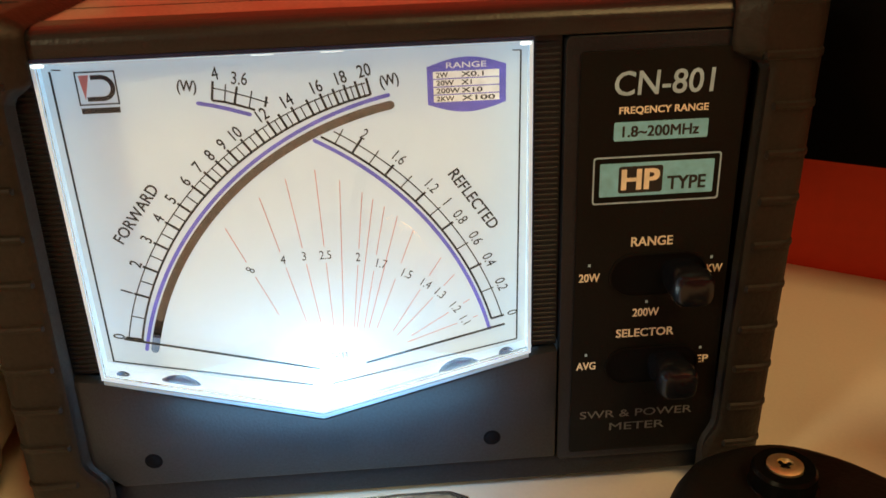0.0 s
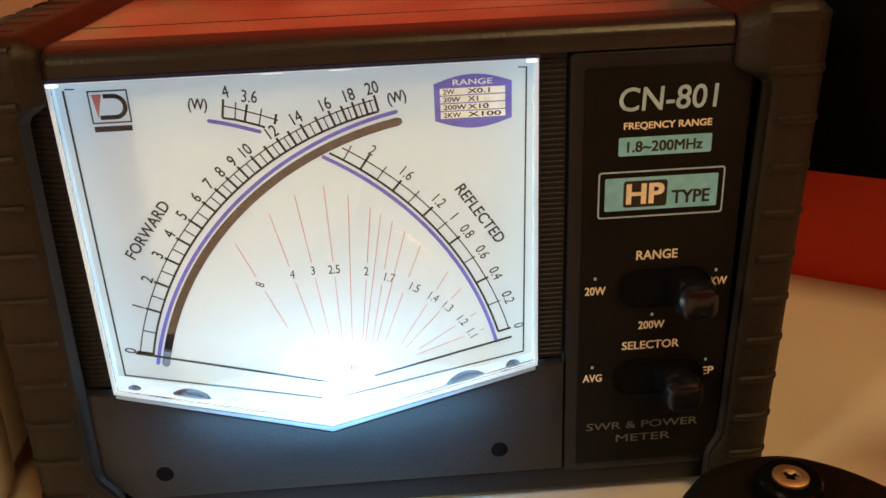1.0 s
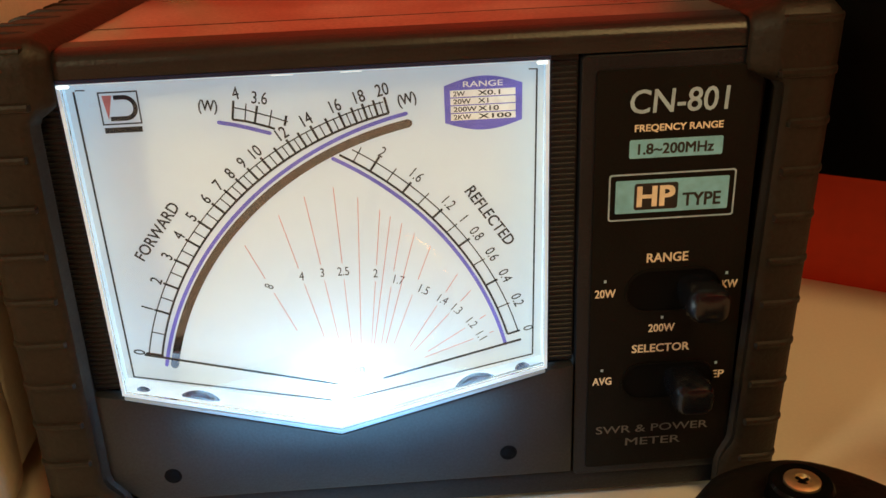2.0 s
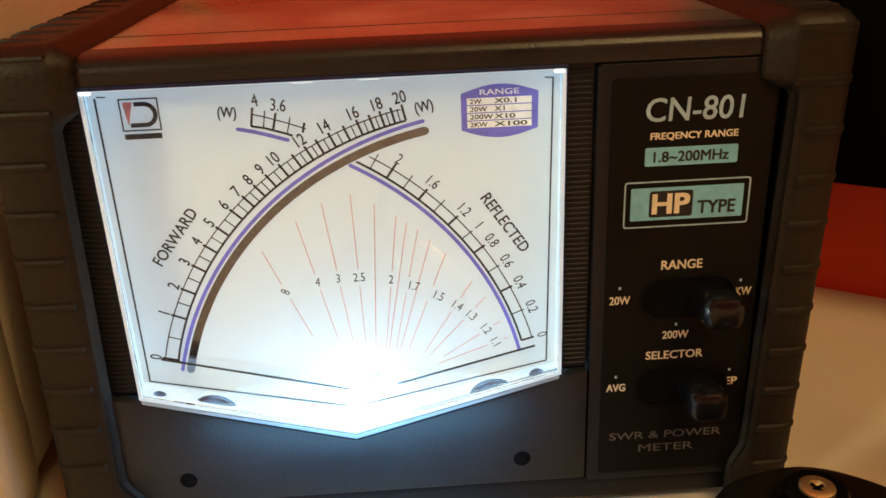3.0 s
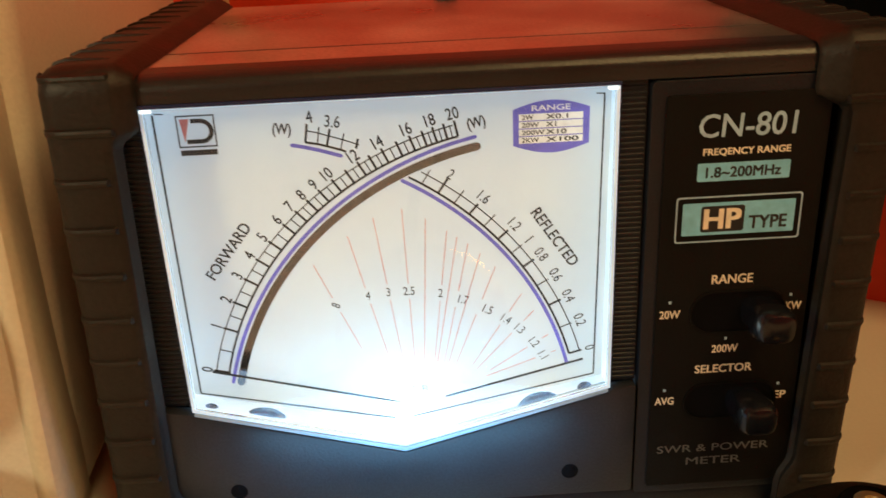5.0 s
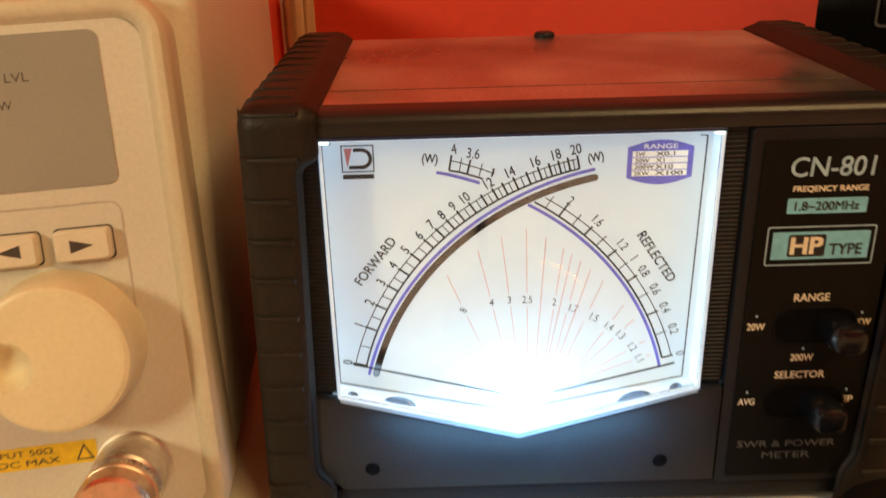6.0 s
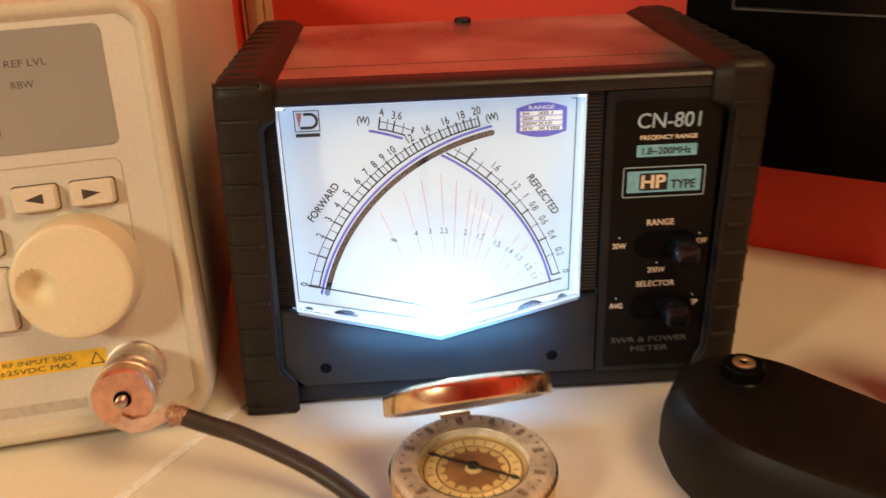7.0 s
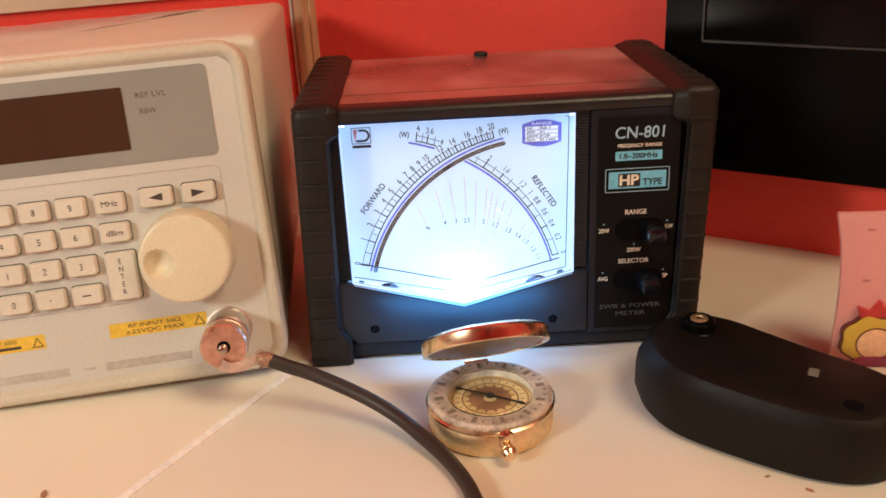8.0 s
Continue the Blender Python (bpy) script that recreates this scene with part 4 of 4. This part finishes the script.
part("centre_pin", lathe([(1.8, -23.9), (1.8, -32.2), (1.4, -33.2), (0, -33.4)], 16, "y", m=AX), STEEL, con)
bm = ribbon([(-8.5, 19.0), (-5.0, 16.6), (0.0, 16.8), (5.0, 18.6), (9.6, 21.2)], 4.4, -28.9, 0.7)
part("solder_strip", bm, TINNED, con, "bent tinned strip soldered to the connector")

# plastic sheet lying on the case
bm = bmesh.new()
nu, nv = 22, 12
grid = []
for j in range(nv + 1):
    row = []
    for i in range(nu + 1):
        f, g = i / nu, 0.28 + 0.66 * j / nv
        w = Vector((-0.1035, 0.006, 0.1470)).lerp(Vector((-0.1215, 0.243, 0.1360)), g) + wide * (0.98 - 0.76 * f * (0.45 + 0.55 * j / nv))
        w.z += 0.0004 + 0.0007 * abs(math.sin(3.1 * f * 3 + 0.8 * j)) * (0.3 + 0.7 * j / nv)
        row.append(bm.verts.new(w))
    grid.append(row)
faces = [bm.faces.new((grid[j][i], grid[j][i + 1], grid[j + 1][i + 1], grid[j + 1][i])) for j in range(nv) for i in range(nu)]
out = bmesh.ops.extrude_face_region(bm, geom=faces)
for v in out["geom"]:
    if isinstance(v, bmesh.types.BMVert):
        v.co.z += 0.0003
tagged(link_mesh("plastic_sheet", bm, SHEET), "crumpled plastic sheet on the instrument's case, coloured like the red wall's reflection", "plastic sheet")

# black cable that starts at the connector and lies across the desk
cable = thing("coaxial_cable", "black coaxial cable lying curved across the desk", "cable")
line = spline([(-103.6, -38.6, 25.4), (-95, -40.2, 22.4), (-84.4, -42.5, 19), (-66, -50.1, 13), (-52.4, -59, 8.5), (-41.6, -71, 5.4), (-33.5, -82.5, 3.7), (-28, -94.1, 3.2), (-24.8, -105.3, 3.2), (-22, -124, 3.2), (-20, -180, 3.2), (-16, -260, 3.2)])
part("jacket", tube(line, 2.9, 20), CABLE, cable)
part("braid", tube(spline([(-108.6, -38.0, 26.4), (-106.6, -38.2, 26.2), (-103.9, -38.5, 25.5), (-102.5, -38.7, 25.0)], 4), [1.2, 1.6, 2.2, 2.6, 2.9, 3.0, 3.1, 3.1, 3.1, 3.1, 3.0, 3.0, 2.9], 14), BRAID, cable, "frayed copper braid")
for k in range(16):
    t = 2 * math.pi * k / 16
    a = Vector((-103.6, -38.5, 25.4)) + Vector((0.1, math.cos(t) * 2.7, math.sin(t) * 2.7))
    b = a + Vector((-3.5 - 1.6 * random.random(), 1.2 * (random.random() - 0.5), 1.6 * (random.random() - 0.5)))
    part("braid_wire", tube([a, (a + b) / 2 + Vector((0, 0.3, 0.3)), b], 0.22, 6), BRAID, cable)

# ---------------------------------------------------------------- pocket compass with its lid half open
CPOS = Matrix.Translation((-0.0142, -0.0555, 0)) @ Matrix.Diagonal((1, 1, 1.08, 1)) @ Matrix.Rotation(radians(8), 4, "Z")
comp = thing("pocket_compass", "brass pocket compass with half-open lid on the desk", "compass", CPOS)
part("body", lathe([(0, 0.1), (23.6, 0.1), (24.8, 0.9), (25.2, 2.4), (25.2, 8.6), (24.8, 9.6), (23.6, 9.8), (0, 9.8)], 72), BRASS_SATIN, comp)
part("rim", lathe([(25.4, 9.6), (25.9, 10.2), (25.9, 11.0), (25.2, 11.6), (23.8, 11.7), (23.8, 9.6), (25.4, 9.6)], 72), BRASS, comp)
bez = part("bezel_ring", lathe([(24.6, 11.6), (24.6, 12.8), (23.8, 13.6), (17.4, 13.2), (17.0, 12.4), (17.0, 10.0), (24.0, 10.0), (24.6, 11.6)], 72), BEZEL, comp, "pale grey turning ring with degree marks")
for k in range(36):
    m = Matrix.Rotation(2 * math.pi * k / 36, 4, "Z")
    long = k % 3 == 0
    part("degree_mark", merge(bmesh.new(), box(-0.8 if long else -0.25, 0.8 if long else 0.25, 19.0 if long else 21.2, 22.4, 13.2, 13.75), m), MARK, bez)
for k in range(60):
    m = Matrix.Rotation(2 * math.pi * (k + 0.5) / 60, 4, "Z")
    part("grip", merge(bmesh.new(), box(-0.7, 0.7, 24.2, 25.0, 11.8, 12.9, 0.2, 1), m), BEZEL, bez)
card = part("compass_card", lathe([(0, 9.9), (17.2, 9.9), (17.2, 10.3), (0, 10.3)], 60), CARD, comp, "aged cream compass card with a star")


def disc_star(r0, r1, points, z):
    bm = bmesh.new()
    vs = [bm.verts.new(Vector(((r1 if k % 2 == 0 else r0) * math.cos(math.pi * k / points), (r1 if k % 2 == 0 else r0) * math.sin(math.pi * k / points), z)) * MM) for k in range(points * 2)]
    c = bm.verts.new((0, 0, z * MM))
    for k in range(points * 2):
        bm.faces.new((vs[k], vs[(k + 1) % (points * 2)], c))
    return bm


def annulus(r0, r1, z, n=56):
    bm = bmesh.new()
    a = [bm.verts.new(Vector((r0 * math.cos(2 * math.pi * k / n), r0 * math.sin(2 * math.pi * k / n), z)) * MM) for k in range(n)]
    b = [bm.verts.new(Vector((r1 * math.cos(2 * math.pi * k / n), r1 * math.sin(2 * math.pi * k / n), z)) * MM) for k in range(n)]
    for k in range(n):
        bm.faces.new((a[k], b[k], b[(k + 1) % n], a[(k + 1) % n]))
    return bm


part("printed_ring", annulus(15.0, 15.5, 10.34), CARD_BROWN, card)
part("printed_ring", annulus(11.6, 14.4, 10.34), CARD_PALE, card)
part("printed_ring", annulus(10.9, 11.5, 10.36), CARD_BROWN, card)
part("printed_disc", annulus(0.01, 8.6, 10.35), CARD_BROWN, card)
part("printed_star", disc_star(7.0, 10.8, 16, 10.37), CARD_BROWN, card)
part("printed_disc", annulus(0.01, 2.6, 10.40), CARD_PALE, card)
for k in range(24):
    m = Matrix.Rotation(2 * math.pi * k / 24, 4, "Z")
    part("printed_mark", merge(bmesh.new(), box(-0.2, 0.2, 12.2, 13.8 if k % 2 else 14.3, 10.35, 10.42), m), CARD_BROWN, card)
ndl = part("compass_needle", merge(bmesh.new(), prism([(-15.4, 0), (-13.6, 0.9), (-12.2, 0.3), (-2, 0.5), (0, 1.7), (2, 0.5), (12.2, 0.3), (13.6, 0.9), (15.4, 0), (13.6, -0.9), (12.2, -0.3), (2, -0.5), (0, -1.7), (-2, -0.5), (-12.2, -0.3), (-13.6, -0.9)], -0.2, 0.2),
           Matrix.Translation((0, 0, 0.0116)) @ Matrix.Rotation(radians(-37), 4, "Z") @ Matrix.Rotation(radians(-90), 4, "X")), NEEDLE, comp, "black compass needle")
part("needle_cap", lathe([(0, 11.3), (1.7, 11.3), (1.7, 12.0), (0.9, 12.4), (0, 12.5)], 24), NEEDLE, ndl)
gl = part("glass", lathe([(0, 12.9), (17.1, 12.9), (17.1, 13.4), (0, 13.6)], 56), GLASS, comp)
gl.visible_shadow = False
stem = part("crown", lathe([(2.4, 25.0), (2.5, 26.4), (1.9, 27.0), (1.9, 27.6), (2.4, 27.9), (2.9, 28.8), (3.1, 30.2), (2.8, 31.6), (1.8, 32.7), (0, 33.2)], 24, "y", m=Matrix.Translation((0, 0, 0.0058)) @ Matrix.Rotation(math.pi, 4, "Z")), BRASS, comp, "brass crown with a round ball end")
part("crown_collar", lathe([(2.4, 24.6), (2.9, 25.4), (3.1, 26.4), (2.6, 27.6), (1.4, 28.2), (0, 28.4)], 24, "y", m=Matrix.Translation((0, 0, 0.0098)) @ Matrix.Rotation(math.pi, 4, "Z")), BRASS, comp)
part("hinge", lathe([(1.4, -5), (1.4, 5)], 16, m=Matrix.Translation((0, 0.0262, 0.0122)) @ Matrix.Rotation(math.pi / 2, 4, "Y")), BRASS, comp)
LID = Matrix.Translation((0, 0.0262, 0.0140)) @ Matrix.Rotation(radians(-35), 4, "X") @ Matrix.Translation((0, -0.0262, 0))
part("lid_lining", lathe([(0, 0.45), (23.2, 0.45), (23.2, 0.62), (0, 0.62)], 60, m=LID), LINING, comp, "dull steel lining of the lid")
part("lid", lathe([(0, 0.7), (23.4, 0.7), (23.8, 0.0), (25.4, 0.0), (25.7, 0.6), (25.7, 4.6), (25.2, 5.4), (22.5, 6.6), (14, 7.4), (0, 7.6)], 72, m=LID), BRASS, comp, "polished brass lid")

# ---------------------------------------------------------------- black plastic holder with a screw
holder = thing("equipment_stand", "soft black plastic stand with a brass screw on top", "stand")
outline = [Vector(p).to_2d() for p in spline([(48.3, -40, 0), (48.8, -56, 0), (56, -73, 0), (74, -90, 0), (95, -105, 0), (112, -110.5, 0), (127, -107, 0), (138, -98, 0), (141, -86, 0), (134, -72, 0), (118, -56, 0), (102, -38, 0), (90, -25, 0), (76, -19, 0), (59, -24, 0), (48.3, -40, 0)], 5)][:-1]
mid = sum(outline, Vector((0, 0))) / len(outline)
bm = bmesh.new()
rows = []
for s, z in ((0.93, 0.1), (0.975, 1.2), (1.0, 5), (1.0, 15), (0.985, 21), (0.95, 25), (0.90, 27.4), (0.84, 28.2)):
    rows.append([bm.verts.new(Vector((mid.x + (p.x - mid.x) * s, mid.y + (p.y - mid.y) * s, z - (0.035 * (p.x - 60) if z > 10 else 0))) * MM) for p in outline])
for a, b in zip(rows, rows[1:]):
    for k in range(len(a)):
        bm.faces.new((a[k], a[(k + 1) % len(a)], b[(k + 1) % len(b)], b[k]))
bm.faces.new(rows[0]), bm.faces.new(rows[-1])
part("body", bm, BLACK_SOFT, holder)
B = Matrix.Translation(Vector((74.5, -38, 27.5)) * MM)
boss = part("boss", lathe([(8.2, -0.6), (7.2, 0.2), (6.6, 0.8), (6.4, 4.3), (5.9, 5.0), (3.9, 5.1), (3.7, 4.2), (0, 4.2)], 40, m=B), BLACK_GLOSS, holder)
scr = part("screw", lathe([(0, 4.2), (3.6, 4.3), (3.6, 5.4), (2.9, 5.7), (1.7, 5.7), (1.5, 4.9), (0, 4.9)], 28, m=B), BRASS_SATIN, boss, "brass countersunk screw")
for k in range(2):
    part("screw_cross", merge(bmesh.new(), box(-1.6, 1.6, -0.35, 0.35, 4.95, 5.2), B @ Matrix.Rotation(math.pi / 2 * k + 0.4, 4, "Z")), RECESS_BLACK, scr)
part("metal_tag", merge(bmesh.new(), box(-1.9, 1.9, -3.0, 3.0, 0, 0.3, 0.15, 1), Matrix.Translation(Vector((106.6, -75.4, 26.75)) * MM) @ Matrix.Rotation(radians(-30), 4, "Z") @ Matrix.Rotation(radians(2), 4, "Y")), TAG, holder, "small worn metal tag")
# Black disc on the top gives the hole's shade.
part("screw_hole", lathe([(3.4, 0), (3.4, 0.25), (2.6, 0.3), (0, 0.3)], 24, m=Matrix.Translation(Vector((111, -98, 26.38)) * MM)), RECESS_BLACK, holder)

# ---------------------------------------------------------------- pink printed plastic strip that stands on the desk
PK = Matrix.Translation((0.1535, -0.027, 0)) @ Matrix.Rotation(radians(-8), 4, "Z")
pk = thing("pink_card_holder", "pink plastic strip with a coloured printed motif", "card holder", PK)
bm = bmesh.new()
rows = []
for z, w in ((0.2, 15.0), (12, 14.6), (24, 14.4), (36, 14.6), (48, 15.4), (58, 16.8), (66, 18.4), (70.4, 19.4), (71.0, 19.0)):
    line = [(w * k / 10, -1.5 * (1 - (k / 10) ** 2)) for k in range(-10, 11)]
    rows.append([bm.verts.new(Vector((x, y, z - (0.9 * abs(x / w) if z > 60 else 0))) * MM) for x, y in line] + [bm.verts.new(Vector((x, y + 2.2, z - (0.9 * abs(x / w) if z > 60 else 0))) * MM) for x, y in reversed(line)])
for a, b in zip(rows, rows[1:]):
    for k in range(len(a)):
        bm.faces.new((a[k], a[(k + 1) % len(a)], b[(k + 1) % len(a)], b[k]))
bm.faces.new(rows[0]), bm.faces.new(rows[-1])
part("body", bm, PINK, pk)


def lobes(cx, cz, rx, rz, n, deep, size=56):
    return [(cx + rx * (1 + deep * math.cos(n * 2 * math.pi * k / size)) * math.cos(2 * math.pi * k / size), cz + rz * (1 + deep * math.cos(n * 2 * math.pi * k / size)) * math.sin(2 * math.pi * k / size)) for k in range(size)]


part("dark_outline", prism(lobes(-0.5, 13.0, 12.6, 12.0, 7, 0.05), -3.4, -1.6), RED_DARK, pk)
part("yellow_shape", prism(lobes(-0.5, 13.0, 11.6, 11.0, 7, 0.05), -4.0, -3.3, 0.2), GOLD_PRINT, pk)
part("dark_outline", prism(lobes(1.5, 11.5, 8.0, 7.6, 1, 0), -4.2, -3.9), RED_DARK, pk)
part("peach_shape", prism(lobes(1.5, 11.5, 7.4, 7.0, 1, 0), -4.5, -4.1, 0.15), PEACH, pk)
part("red_shape", prism([(-6, 23.4), (7, 23.8), (10, 30), (4.6, 27.0), (1.4, 31.8), (-2.0, 26.8), (-7.4, 29.0)], -3.6, -1.6, 0.2), RED_PRINT, pk)
part("plum_shape", prism(lobes(2.5, 2.9, 9.5, 2.6, 1, 0), -4.6, -3.0, 0.2), PLUM_PRINT, pk)
for x, z in ((-6.0, 63.0), (7.0, 51.0), (-5.0, 40.0)):
    part("print_bar", prism(rounded(x - 1.6, x + 1.6, z, z + 0.9, 0.4), -1.62, -1.0), FAINT_PRINT, pk)

# crumbs on the desk
for x, y, s in ((-183.5, -85, 1.4), (93.5, -109.5, 0.9), (82, -100.5, 0.7)):
    crumb = lathe([(0, 0.05), (1.0, 0.2), (1.15, 0.6), (0.6, 0.95), (0, 1.0)], 10)
    bmesh.ops.transform(crumb, matrix=Matrix.Translation(Vector((x, y, 0)) * MM) @ Matrix.Rotation(x, 4, "Z") @ Matrix.Diagonal((s * 1.6, s * 0.8, s * 0.6, 1)), verts=crumb.verts[:])
    tagged(link_mesh("crumb", crumb, PINE_DARK), "tiny dark crumb lying on the desk", "crumb", "crumbs on the desk")
